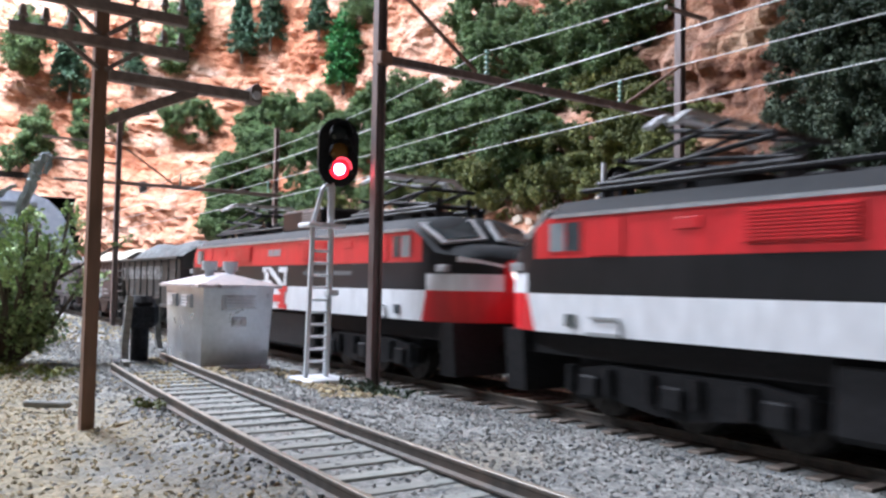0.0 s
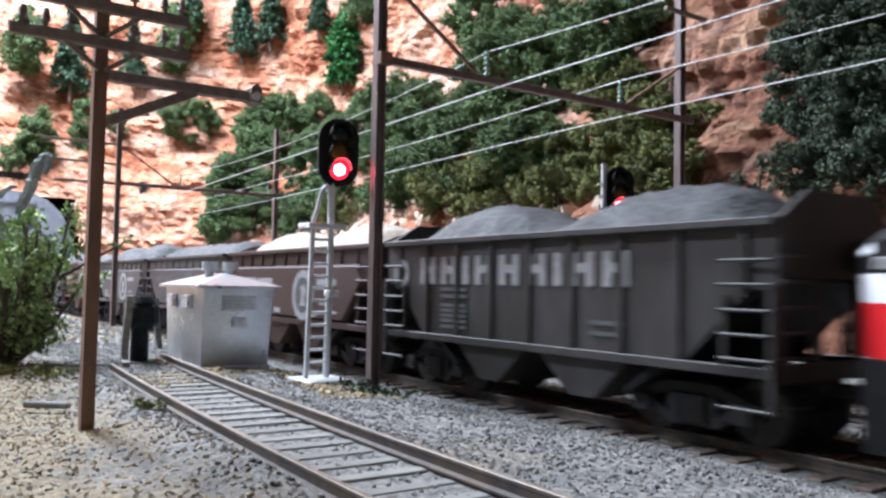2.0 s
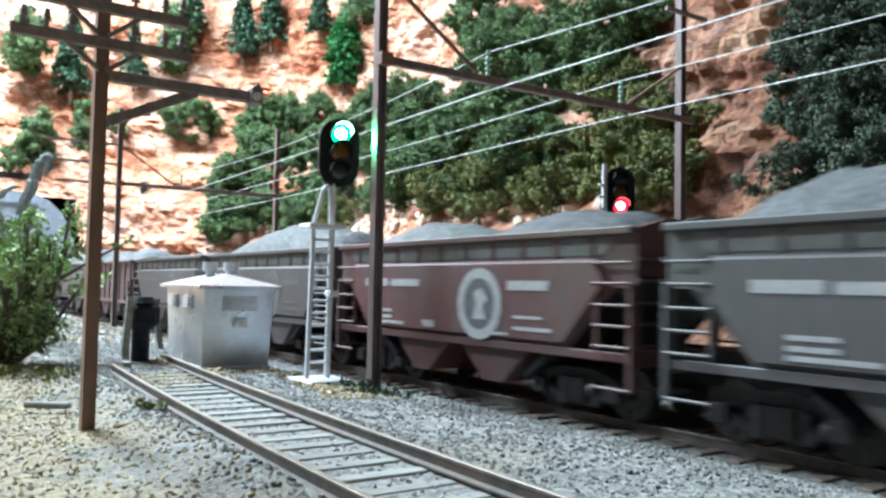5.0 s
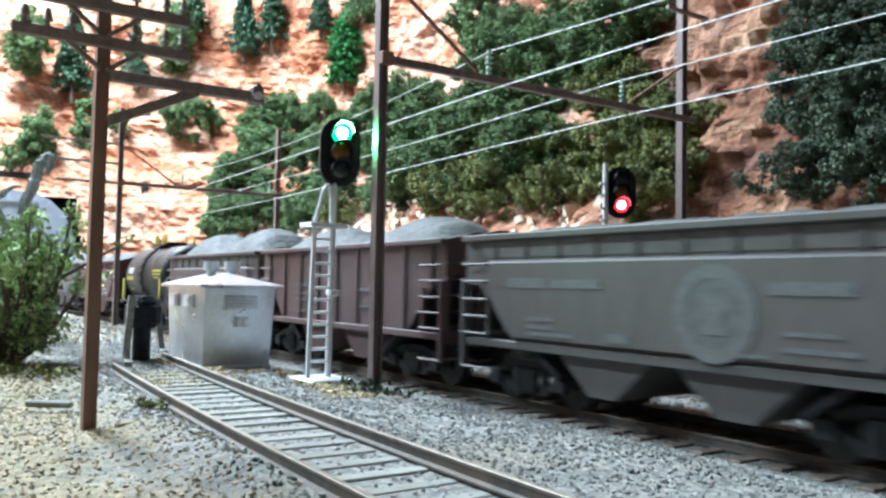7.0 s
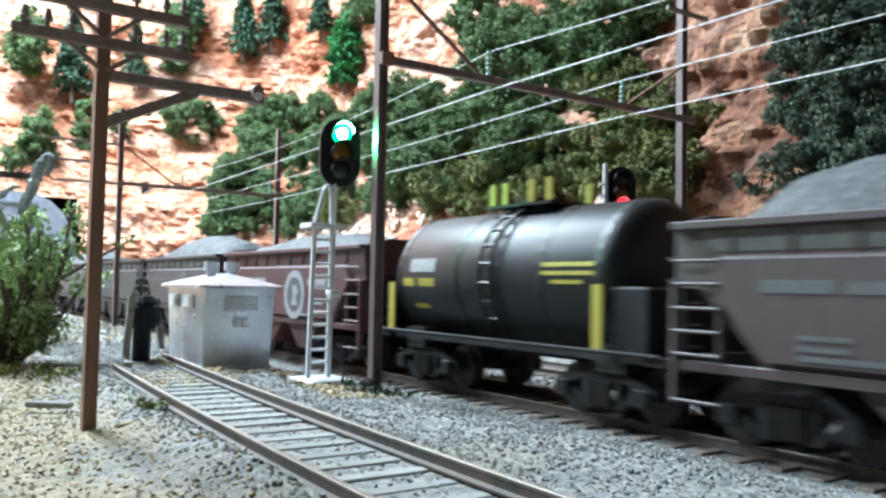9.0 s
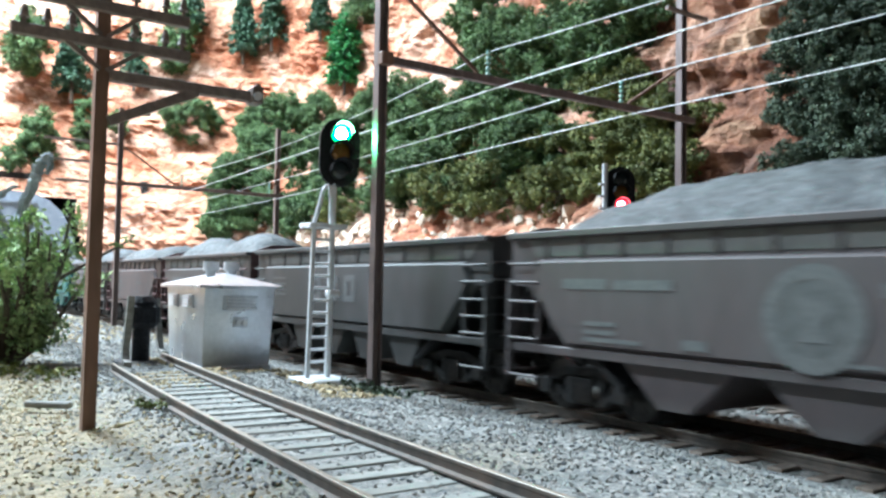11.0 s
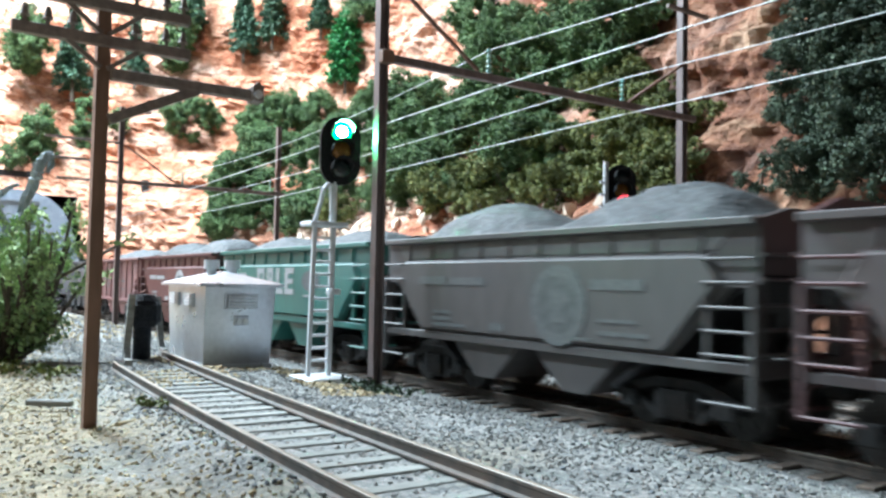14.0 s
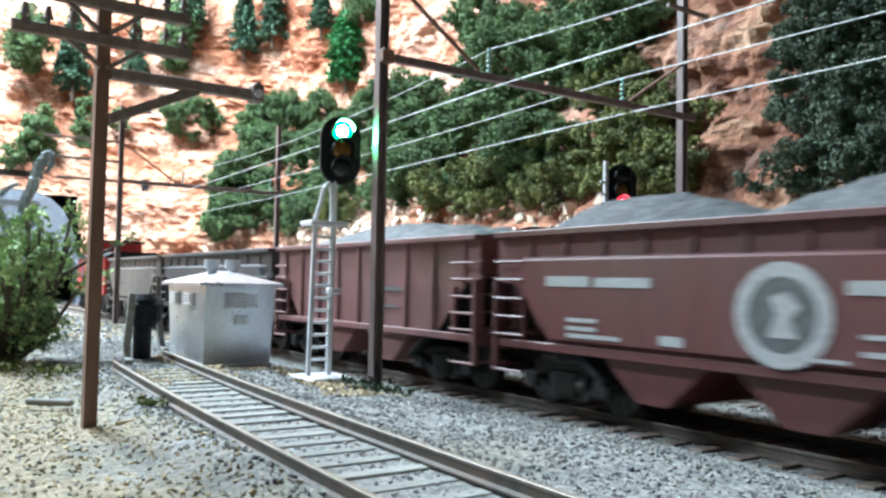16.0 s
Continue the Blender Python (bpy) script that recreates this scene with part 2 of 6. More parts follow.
def rock_material():
    m = bpy.data.materials.new("orange_cream_rock")
    m.use_nodes = True
    nt = m.node_tree
    n = nt.nodes
    bsdf = n["Principled BSDF"]
    co = n.new("ShaderNodeTexCoord")
    def tex(size, detail, stretch, distort=0.0, rough=0.6):
        mp = n.new("ShaderNodeMapping")
        mp.inputs["Scale"].default_value = stretch
        mp.inputs["Rotation"].default_value = (0.25, 0.35, 0)
        link_socket(nt, co.outputs["Object"], mp.inputs["Vector"])
        t = n.new("ShaderNodeTexNoise")
        t.inputs["Scale"].default_value = 1000.0 / size
        t.inputs["Detail"].default_value = detail
        t.inputs["Roughness"].default_value = rough
        t.inputs["Distortion"].default_value = distort
        link_socket(nt, mp.outputs["Vector"], t.inputs["Vector"])
        return t.outputs["Fac"]
    broad = n.new("ShaderNodeValToRGB")
    r = broad.color_ramp
    r.elements[0].position, r.elements[0].color = 0.27, (0.34, 0.115, 0.055, 1)
    r.elements[1].position, r.elements[1].color = 0.72, (0.64, 0.5, 0.4, 1)
    for p, c in ((0.4, (0.5, 0.2, 0.1, 1)), (0.49, (0.58, 0.30, 0.185, 1)), (0.6, (0.62, 0.42, 0.32, 1))):
        e = r.elements.new(p)
        e.color = c
    link_socket(nt, tex(95, 6, (1, 1, 1.3), 0.6), broad.inputs["Fac"])
    chip = n.new("ShaderNodeValToRGB")
    chip.color_ramp.elements[0].position, chip.color_ramp.elements[0].color = 0.36, (0.58, 0.43, 0.35, 1)
    chip.color_ramp.elements[1].position, chip.color_ramp.elements[1].color = 0.6, (1.0, 1.0, 1.0, 1)
    fine = tex(14, 8, (1, 1, 1.6), 0.3, 0.7)
    link_socket(nt, fine, chip.inputs["Fac"])
    mul = n.new("ShaderNodeMixRGB")
    mul.blend_type = "MULTIPLY"
    mul.inputs["Fac"].default_value = 1.0
    link_socket(nt, chip.outputs["Color"], mul.inputs["Color2"])
    # east of the portal the rock turns to brown and rust-red earth
    xyz = n.new("ShaderNodeSeparateXYZ")
    link_socket(nt, co.outputs["Object"], xyz.inputs[0])
    east = n.new("ShaderNodeMapRange")
    east.inputs["From Min"].default_value, east.inputs["From Max"].default_value = -0.46, -0.24
    link_socket(nt, xyz.outputs["X"], east.inputs["Value"])
    earth = n.new("ShaderNodeValToRGB")
    earth.color_ramp.elements[0].position, earth.color_ramp.elements[0].color = 0.36, (0.1, 0.042, 0.022, 1)
    earth.color_ramp.elements[1].position, earth.color_ramp.elements[1].color = 0.66, (0.4, 0.26, 0.16, 1)
    earth.color_ramp.elements.new(0.5).color = (0.27, 0.115, 0.055, 1)
    link_socket(nt, tex(48, 7, (1, 1, 1.4), 0.5), earth.inputs["Fac"])
    ground_mix = n.new("ShaderNodeMixRGB")
    link_socket(nt, east.outputs["Result"], ground_mix.inputs["Fac"])
    link_socket(nt, broad.outputs["Color"], ground_mix.inputs["Color1"])
    link_socket(nt, earth.outputs["Color"], ground_mix.inputs["Color2"])
    link_socket(nt, ground_mix.outputs["Color"], mul.inputs["Color1"])
    link_socket(nt, mul.outputs["Color"], bsdf.inputs["Base Color"])
    bsdf.inputs["Roughness"].default_value = 0.85
    # split faces: cells of two sizes with dark cracks between them
    warp = n.new("ShaderNodeTexNoise")
    warp.inputs["Scale"].default_value, warp.inputs["Detail"].default_value = 55.0, 4
    link_socket(nt, co.outputs["Object"], warp.inputs["Vector"])
    add = n.new("ShaderNodeMixRGB")
    add.blend_type = "LINEAR_LIGHT"
    add.inputs["Fac"].default_value = 0.018
    link_socket(nt, co.outputs["Object"], add.inputs["Color1"])
    link_socket(nt, warp.outputs["Color"], add.inputs["Color2"])
    squash = n.new("ShaderNodeMapping")
    squash.inputs["Scale"].default_value = (1, 1, 1.5)
    squash.inputs["Rotation"].default_value = (0.3, 0.5, 0.1)
    link_socket(nt, add.outputs["Color"], squash.inputs["Vector"])
    heights = []
    for size, weight in ((30.0, 1.0), (10.0, 0.5)):
        v = n.new("ShaderNodeTexVoronoi")
        v.feature = "F1"
        v.inputs["Scale"].default_value = 1000.0 / size
        link_socket(nt, squash.outputs["Vector"], v.inputs["Vector"])
        k = n.new("ShaderNodeMath")
        k.operation = "MULTIPLY"
        k.inputs[1].default_value = weight
        link_socket(nt, v.outputs["Distance"], k.inputs[0])
        heights.append(k.outputs[0])
        edge = n.new("ShaderNodeTexVoronoi")
        edge.feature = "DISTANCE_TO_EDGE"
        edge.inputs["Scale"].default_value = 1000.0 / size
        link_socket(nt, squash.outputs["Vector"], edge.inputs["Vector"])
        if size > 20:
            er = n.new("ShaderNodeValToRGB")
            er.color_ramp.elements[0].position, er.color_ramp.elements[0].color = 0.0, (0.42, 0.30, 0.24, 1)
            er.color_ramp.elements[1].position, er.color_ramp.elements[1].color = 0.07, (1, 1, 1, 1)
            link_socket(nt, edge.outputs["Distance"], er.inputs["Fac"])
            cr = n.new("ShaderNodeMixRGB")
            cr.blend_type = "MULTIPLY"
            link_socket(nt, fine, cr.inputs["Fac"])
            link_socket(nt, mul.outputs["Color"], cr.inputs["Color1"])
            link_socket(nt, er.outputs["Color"], cr.inputs["Color2"])
            link_socket(nt, cr.outputs["Color"], bsdf.inputs["Base Color"])
    total = n.new("ShaderNodeMath")
    total.operation = "ADD"
    link_socket(nt, heights[0], total.inputs[0])
    link_socket(nt, heights[1], total.inputs[1])
    total2 = n.new("ShaderNodeMath")
    total2.operation = "ADD"
    link_socket(nt, total.outputs[0], total2.inputs[0])
    link_socket(nt, fine, total2.inputs[1])
    bp = n.new("ShaderNodeBump")
    bp.inputs["Strength"].default_value, bp.inputs["Distance"].default_value = 1.0, 5.5 * K
    link_socket(nt, total2.outputs[0], bp.inputs["Height"])
    link_socket(nt, bp.outputs["Normal"], bsdf.inputs["Normal"])
    return m


def ground_material():
    m = bpy.data.materials.new("gravel_and_dirt")
    m.use_nodes = True
    nt = m.node_tree
    n = nt.nodes
    bsdf = n["Principled BSDF"]
    co = n.new("ShaderNodeTexCoord").outputs["Object"]
    def tex(size, detail, rough=0.6):
        t = n.new("ShaderNodeTexNoise")
        t.inputs["Scale"].default_value, t.inputs["Detail"].default_value, t.inputs["Roughness"].default_value = 1000.0 / size, detail, rough
        link_socket(nt, co, t.inputs["Vector"])
        return t.outputs["Fac"]
    def ramp(fac, *stops):
        r = n.new("ShaderNodeValToRGB")
        r.color_ramp.elements[0].position, r.color_ramp.elements[0].color = stops[0][0], rgba(stops[0][1])
        r.color_ramp.elements[1].position, r.color_ramp.elements[1].color = stops[-1][0], rgba(stops[-1][1])
        for p, c in stops[1:-1]:
            r.color_ramp.elements.new(p).color = rgba(c)
        link_socket(nt, fac, r.inputs["Fac"])
        return r.outputs["Color"]
    grey = ramp(tex(1.3, 6, 0.7), (0.34, (0.085, 0.088, 0.085)), (0.5, (0.2, 0.2, 0.187)), (0.64, (0.34, 0.335, 0.31)))
    tan = ramp(tex(1.6, 6, 0.7), (0.36, (0.11, 0.088, 0.05)), (0.5, (0.25, 0.205, 0.12)), (0.64, (0.36, 0.305, 0.2)))
    xyz = n.new("ShaderNodeSeparateXYZ")
    link_socket(nt, co, xyz.inputs[0])
    # dirt lies on the near side of the siding, gravel round the tracks
    near = n.new("ShaderNodeMapRange")
    near.inputs["From Min"].default_value, near.inputs["From Max"].default_value = 0.046, 0.010
    link_socket(nt, xyz.outputs["Y"], near.inputs["Value"])
    patch = n.new("ShaderNodeMath")
    patch.operation = "MULTIPLY_ADD"
    link_socket(nt, tex(38, 5), patch.inputs[0])
    patch.inputs[1].default_value = 0.9
    half = n.new("ShaderNodeMath")
    half.operation = "MULTIPLY"
    half.inputs[1].default_value = 0.42
    link_socket(nt, near.outputs["Result"], half.inputs[0])
    link_socket(nt, half.outputs["Value"], patch.inputs[2])
    sel = ramp(patch.outputs["Value"], (0.5, (0, 0, 0)), (0.74, (0.9, 0.9, 0.9)))
    mx = n.new("ShaderNodeMixRGB")
    link_socket(nt, sel, mx.inputs["Fac"])
    link_socket(nt, grey, mx.inputs["Color1"])
    link_socket(nt, tan, mx.inputs["Color2"])
    # blue-grey slate dust lies over both in patches
    slate = n.new("ShaderNodeMixRGB")
    slate.inputs["Color2"].default_value = (0.085, 0.1, 0.105, 1)
    link_socket(nt, ramp(tex(17, 7, 0.72), (0.52, (0, 0, 0)), (0.68, (0.75, 0.75, 0.75))), slate.inputs["Fac"])
    link_socket(nt, mx.outputs["Color"], slate.inputs["Color1"])
    link_socket(nt, slate.outputs["Color"], bsdf.inputs["Base Color"])
    bsdf.inputs["Roughness"].default_value = 0.9
    bp = n.new("ShaderNodeBump")
    bp.inputs["Strength"].default_value, bp.inputs["Distance"].default_value = 1.0, 0.9 * K
    link_socket(nt, tex(1.5, 5, 0.7), bp.inputs["Height"])
    link_socket(nt, bp.outputs["Normal"], bsdf.inputs["Normal"])
    return m


M["rock"] = rock_material()
M["stone"] = material("cream_broken_stone", (0.5, 0.4, 0.3), (0.72, 0.63, 0.52), 6.0, 0.9, 0, 0.4, stain=(0.42, 0.28, 0.18), stain_size=5, vary=0.25, depth=0.4)
M["ground"] = ground_material()
M["gravel"] = material("grey_gravel", (0.15, 0.15, 0.14), (0.26, 0.257, 0.24), 4.0, 0.9, 0, 0.3, island=0.3, contrast=0.3)
M["gravel_dark"] = material("slate_gravel", (0.075, 0.083, 0.092), (0.15, 0.16, 0.168), 4.0, 0.9, 0, 0.3, island=0.5, contrast=0.3)
M["dirt_crumb"] = material("tan_dirt_crumbs", (0.2, 0.155, 0.085), (0.4, 0.325, 0.19), 4.0, 0.95, 0, 0.3, island=0.45, contrast=0.3)

# ---- the room that holds the layout ----
def room():
    x0, x1, y0, y1, z0, z1 = -3600, 3600, -1900, 1100, -1150, 1250
    for name, b in (("floor", (x0, x1, y0, y1, z0 - 60, z0)), ("wall_north", (x0, x1, y1, y1 + 80, z0, z1)), ("wall_south", (x0, x1, y0 - 80, y0, z0, z1)),
                    ("wall_west", (x0 - 80, x0, y0, y1, z0, z1)), ("wall_east", (x1, x1 + 80, y0, y1, z0, z1)), ("ceiling", (x0, x1, y0, y1, z1, z1 + 60))):
        m = M["carpet"] if name == "floor" else M["ceiling"] if name == "ceiling" else M["plaster"]
        label = {"floor": "dark floor of the railway room", "ceiling": "plain white painted ceiling of the room"}.get(name, "plain dark grey wall of the railway room")
        tagged(part(name, new_box(*b), m), label, "floor" if name == "floor" else "ceiling" if name == "ceiling" else "wall", kind="structure")
    for lx, ly, lz, lw in LAMPS:
        f = thing("ceiling_light", lx, ly, lz, "white metal fluorescent fitting hung from the ceiling", "ceiling light", "fluorescent fittings")
        part("housing", new_box(-lw / 2 - 35, lw / 2 + 35, -100, 100, 8, 70, bevel=6), M["ceiling"], f)
        for x in (-lw * 0.4, lw * 0.4):
            part("hanger_rod", new_rod((x, 0, 68), (x, 0, 1250 - lz), 4, 8), M["ceiling"], f)


room()

# ---- ground ----
def rise(a, b, v):
    t = min(max((v - a) / (b - a), 0), 1)
    return t * t * (3 - 2 * t)


def siding_y(x):
    return 48.2 + (1.58e-4 * x * x if x < 0 else 0.0)


def ground_z(x, y):
    """Height of the ground: the siding lies a little above the main line."""
    z = 1.3 - 3.6 * rise(84, 106, y) + 7.0 * rise(205, 262, y)
    z -= 0.9 * rise(30, -60, y) * rise(-300, -60, x)
    siding = rise(36, 42, y) * rise(72, 60, y) * rise(-235, -215, x)
    d = abs(y - siding_y(x))
    z += (1.15 * rise(9.3, 10.6, d) * rise(21, 13, d) + 0.06 * rise(8.6, 7.8, d)) * rise(-228, -216, x)
    pad = max(rise(-266, -258, x) * rise(-200, -207, x) * rise(63, 68, y), rise(-199, -195, x) * rise(-168, -176, x) * rise(78, 82, y)) * rise(102, 96, y)
    z -= 0.7 * pad
    track = max(rise(104, 108, y) * rise(200, 194, y), siding, pad)
    z += (fbm(x * 0.02, y * 0.02, 1.7, 3) * 1.6 + fbm(x * 0.11, y * 0.11, 4.1, 3) * 0.55) * (1 - 0.93 * track)
    return z


def ground():
    xs = np.concatenate([np.linspace(-3400, -960, 30), np.arange(-900, -420, 12), np.arange(-420, 40, 3.0), np.arange(40, 300, 20), np.linspace(320, 3400, 34)])
    ys = np.concatenate([np.linspace(-420, -80, 12), np.arange(-60, 130, 3.0), np.arange(130, 300, 7.0), np.linspace(320, 760, 8)])
    v = np.array([(x, y, ground_z(x, y)) for x in xs for y in ys])
    ny = len(ys)
    i, j = np.meshgrid(np.arange(len(xs) - 1), np.arange(ny - 1), indexing="ij")
    a = (i * ny + j).ravel()
    ob = arrays("ground", v, np.stack([a, a + ny, a + ny + 1, a + 1], 1), M["ground"], smooth=True)
    tagged(ob, "layout ground of grey gravel and tan dirt", "ground", kind="structure")


ground()

# ---- hillside: a bowl of rock behind the tracks and across their far end ----
FOOT = [(2200, 300), (1400, 290), (700, 280), (300, 268), (0, 258), (-250, 256), (-480, 270), (-660, 268), (-790, 222), (-850, 150), (-868, 60), (-872, -80), (-860, -300), (-840, -560)]
SLOPE = 0.52


def foot_curve(step=3.8):
    pts = [Vector((*p, 0)) for p in FOOT]
    out = []
    for k in range(len(pts) - 1):
        p0, p1, p2, p3 = pts[max(k - 1, 0)], pts[k], pts[k + 1], pts[min(k + 2, len(pts) - 1)]
        far = p1.x > 320 or p1.y < -100
        m = max(int((p2 - p1).length / (step * (6 if far else 1))), 1)
        for i in range(m):
            t = i / m
            out.append(0.5 * ((2 * p1) + (p2 - p0) * t + (2 * p0 - 5 * p1 + 4 * p2 - p3) * t * t + (3 * p1 - p0 - 3 * p2 + p3) * t * t * t))
    out.append(pts[-1])
    return out


CURVE = foot_curve()
OUT = []
for _k in range(len(CURVE)):
    _d = (CURVE[min(_k + 4, len(CURVE) - 1)] - CURVE[max(_k - 4, 0)]).normalized()
    OUT.append(Vector((_d.y, -_d.x, 0)))
MOUTH = (112.0, 156.0, 108.0)      # the cave round the tunnel portal: from y, to y, height


def hill_point(k, v):
    """The k-th place along the hill's foot, v mm up its face, with crags."""
    b, o = CURVE[k], OUT[k]
    p = b + o * (SLOPE * v + 16 * math.sin(v * 0.021 + b.x * 0.004)) + Vector((0, 0, v - 4))
    q = p * 0.011
    big = noise.ridged_multi_fractal(Vector((q.x, q.y, q.z * 1.25)), 0.9, 2.1, 4, 0.9, 2.0) - 1.0
    mid = noise.noise(p * 0.045) + 0.6 * noise.noise(p * 0.11)
    d = noise.voronoi(Vector((p.x, p.y, p.z * 0.8)) * 0.030)[0]
    e = noise.voronoi(Vector((p.x * 1.1, p.y, p.z * 1.5)) * 0.075)[0]
    w = (p.z + 9 * noise.noise(p * 0.016) + 0.12 * p.x) / 31.0
    ledge = (w - math.floor(w)) ** 2
    crag = 11 * big + 4 * mid + 12 * (d[1] - d[0]) + 7 * (e[1] - e[0]) + 5 * ledge - 11
    return p - o * crag * min(1, (v + 12) / 40)


def hill():
    vs_up = np.concatenate([np.arange(-6, 330, 3.6), np.linspace(335, 620, 24)])
    n, mcount = len(CURVE), len(vs_up)
    pts = [hill_point(k, v) for k in range(n) for v in vs_up]
    faces = []
    for i in range(n - 1):
        for j in range(mcount - 1):
            a = i * mcount + j
            c = pts[a]
            if c.x < -700 and ((MOUTH[0] < c.y < MOUTH[1] and c.z < MOUTH[2]) or (MOUTH[1] <= c.y < 205 and c.z < 44)):
                continue
            faces.append((a, a + mcount, a + mcount + 1, a + 1))
    ob = arrays("hillside", [tuple(p) for p in pts], faces, M["rock"], smooth=False)
    tagged(ob, "craggy orange and cream rock hillside behind the tracks", "hillside", kind="structure")


hill()
# ---- tracks ----
def rail_mesh(path, top):
    """A rail along a path of (x, y): foot, web and head."""
    prof = [(-0.9, -2.1), (0.9, -2.1), (0.9, -1.8), (0.25, -1.55), (0.25, -0.7), (0.42, -0.5), (0.42, -0.08), (0.33, 0), (-0.33, 0), (-0.42, -0.08), (-0.42, -0.5), (-0.25, -0.7), (-0.25, -1.55), (-0.9, -1.8)]
    bm = bmesh.new()
    rows = []
    for k, (x, y) in enumerate(path):
        a, b = path[max(k - 1, 0)], path[min(k + 1, len(path) - 1)]
        d = Vector((b[0] - a[0], b[1] - a[1])).normalized()
        rows.append([bm.verts.new((x - d.y * o, y + d.x * o, top + h)) for o, h in prof])
    m = len(prof)
    for a, b in zip(rows, rows[1:]):
        for i in range(m):
            f = bm.faces.new((a[i], a[(i + 1) % m], b[(i + 1) % m], b[i]))
            f.material_index = 1 if 6 <= i <= 8 else 0
    bm.faces.new(rows[0])
    bm.faces.new(rows[-1][::-1])
    return bm


def track(name, path_of, x0, x1, top, near, far_limits, tie_mat, label, bent=0):
    t = thing(name, 0, 0, 0, label, "railway track", "railway tracks", "structure")
    for side in (-1, 1):
        xs = list(np.arange(x0 - (28 if side > 0 else 0), x1, 12.0)) + [x1] if name == "siding_track" else [x0, x1]
        part("rail", rail_mesh([(x, path_of(x) + side * 8.75) for x in xs], top), [M["rail"], M["rail_top"]], t, "brown rail with worn bright head")
    random.seed(5)
    tie = None
    rest = bmesh.new()
    x = x0 + 4
    while x < x1:
        y, w = path_of(x), random.uniform(-0.5, 0.5)
        yaw = math.degrees(math.atan2(path_of(x + 1) - path_of(x - 1), 2)) + random.uniform(-1.4, 1.4)
        if near[0] < x < near[1]:
            if tie is None:
                tie = mesh_of(new_box(-1.35, 1.35, -15, 15, -1.9, 0, bevel=0.18), tie_mat)
            o = new("tie", tie)
            o.parent = t
            o.matrix_basis = pose(x * K, (y + w) * K, (top - (2.28 if name == "siding_track" else 1.75) + random.uniform(-0.15, 0.06)) * K, 0, 0, yaw)
        elif far_limits[0] < x < far_limits[1]:
            box(rest, x - 1.35, x + 1.35, y - 15, y + 15, top - 3.9, top - 2.1)
        x += 6.9
    if len(rest.verts):
        tagged(part("ties", rest, tie_mat, t), kind="stuff")
    else:
        rest.free()
    return t


track("main_track", lambda x: 127.0, -3300, 3300, 0.0, (-520, 60), (-900, 700), M["tie_dark"], "brown-railed main track on dark ties in grey ballast")
track("second_track", lambda x: 178.6, -3300, 3300, 0.0, (-520, 60), (-900, 700), M["tie_dark"], "second main track on dark ties behind the train")
track("siding_track", siding_y, -216, 160, 4.0, (-216, 60), (60, 160), M["tie"], "short stub siding with greyed ties and rusty rails")


# ---- loose stones of the ballast and the dirt ----
def pebbles(name, mat, label, count, x0, x1, y0, y1, size, keep, seed, bias=1.0):
    rng = np.random.default_rng(seed)
    unit = np.array([(1, 0, 0), (-1, 0, 0), (0, 1, 0), (0, -1, 0), (0, 0, 1), (0, 0, -1)], float)
    tri = np.array([(0, 2, 4), (2, 1, 4), (1, 3, 4), (3, 0, 4), (2, 0, 5), (1, 2, 5), (3, 1, 5), (0, 3, 5)])
    verts, faces, made = [], [], 0
    while made < count:
        x = x1 - (x1 - x0) * rng.random() ** bias
        y = y0 + (y1 - y0) * rng.random()
        if not keep(x, y, rng):
            continue
        s = size * (0.45 + 1.1 * rng.random() ** 2)
        turn = Euler(rng.random(3) * 6.28).to_matrix()
        p = (unit * (s * (0.6 + 0.5 * rng.random((6, 1))))) @ np.array(turn)
        p[:, 2] *= 0.8
        verts.append(p + (x, y, ground_z(x, y) + 0.12 * s))
        faces.append(tri + 6 * made)
        made += 1
    ob = arrays(name, np.concatenate(verts), np.concatenate(faces), mat)
    tagged(ob, label, "gravel", kind="stuff")


def off_rails(x, y):
    for c in (127.0, 178.6, siding_y(x) if -222 < x < 170 else 999):
        if abs(abs(y - c) - 8.75) < 1.7:
            return False
    return True


def on_ties(x, y):
    return (-220 < x and abs(y - siding_y(x)) < 9.5) or abs(y - 127) < 15 or abs(y - 178.6) < 15


def dirt_side(x, y):
    return 1.7 * (0.5 + 0.5 * fbm(x * 0.03, y * 0.03, 7.7, 3)) * 0.6 + rise(46, 18, y)


def keep_grey(x, y, r):
    return off_rails(x, y) and (not on_ties(x, y) or r.random() < 0.38) and r.random() > rise(50, 24, y) * 0.9


pebbles("gravel", M["gravel"], "loose grey gravel round the tracks", 30000, -330, -30, 12, 118, 0.38, keep_grey, 11, 0.8)
pebbles("gravel", M["gravel_dark"], "dark slate chips in the ballast", 4200, -330, -30, 8, 118, 0.42, keep_grey, 12, 0.8)
pebbles("gravel", M["gravel"], "grey ballast between and behind the main tracks", 5000, -420, -20, 118, 225, 0.75, lambda x, y, r: off_rails(x, y) and (not on_ties(x, y) or r.random() < 0.35), 13)
pebbles("dirt_crumbs", M["dirt_crumb"], "tan crumbs of dirt on the ground", 15000, -330, -40, -25, 60, 0.36, lambda x, y, r: off_rails(x, y) and not on_ties(x, y) and r.random() < 0.12 + 0.88 * rise(50, 24, y), 14, 0.8)
pebbles("dirt_crumbs", M["dirt_crumb"], "tan crumbs round the hut and the signal", 1600, -260, -150, 62, 92, 0.8, lambda x, y, r: off_rails(x, y) and not on_ties(x, y) and fbm(x * 0.05, y * 0.05, 2.2, 2) > -0.05, 15)


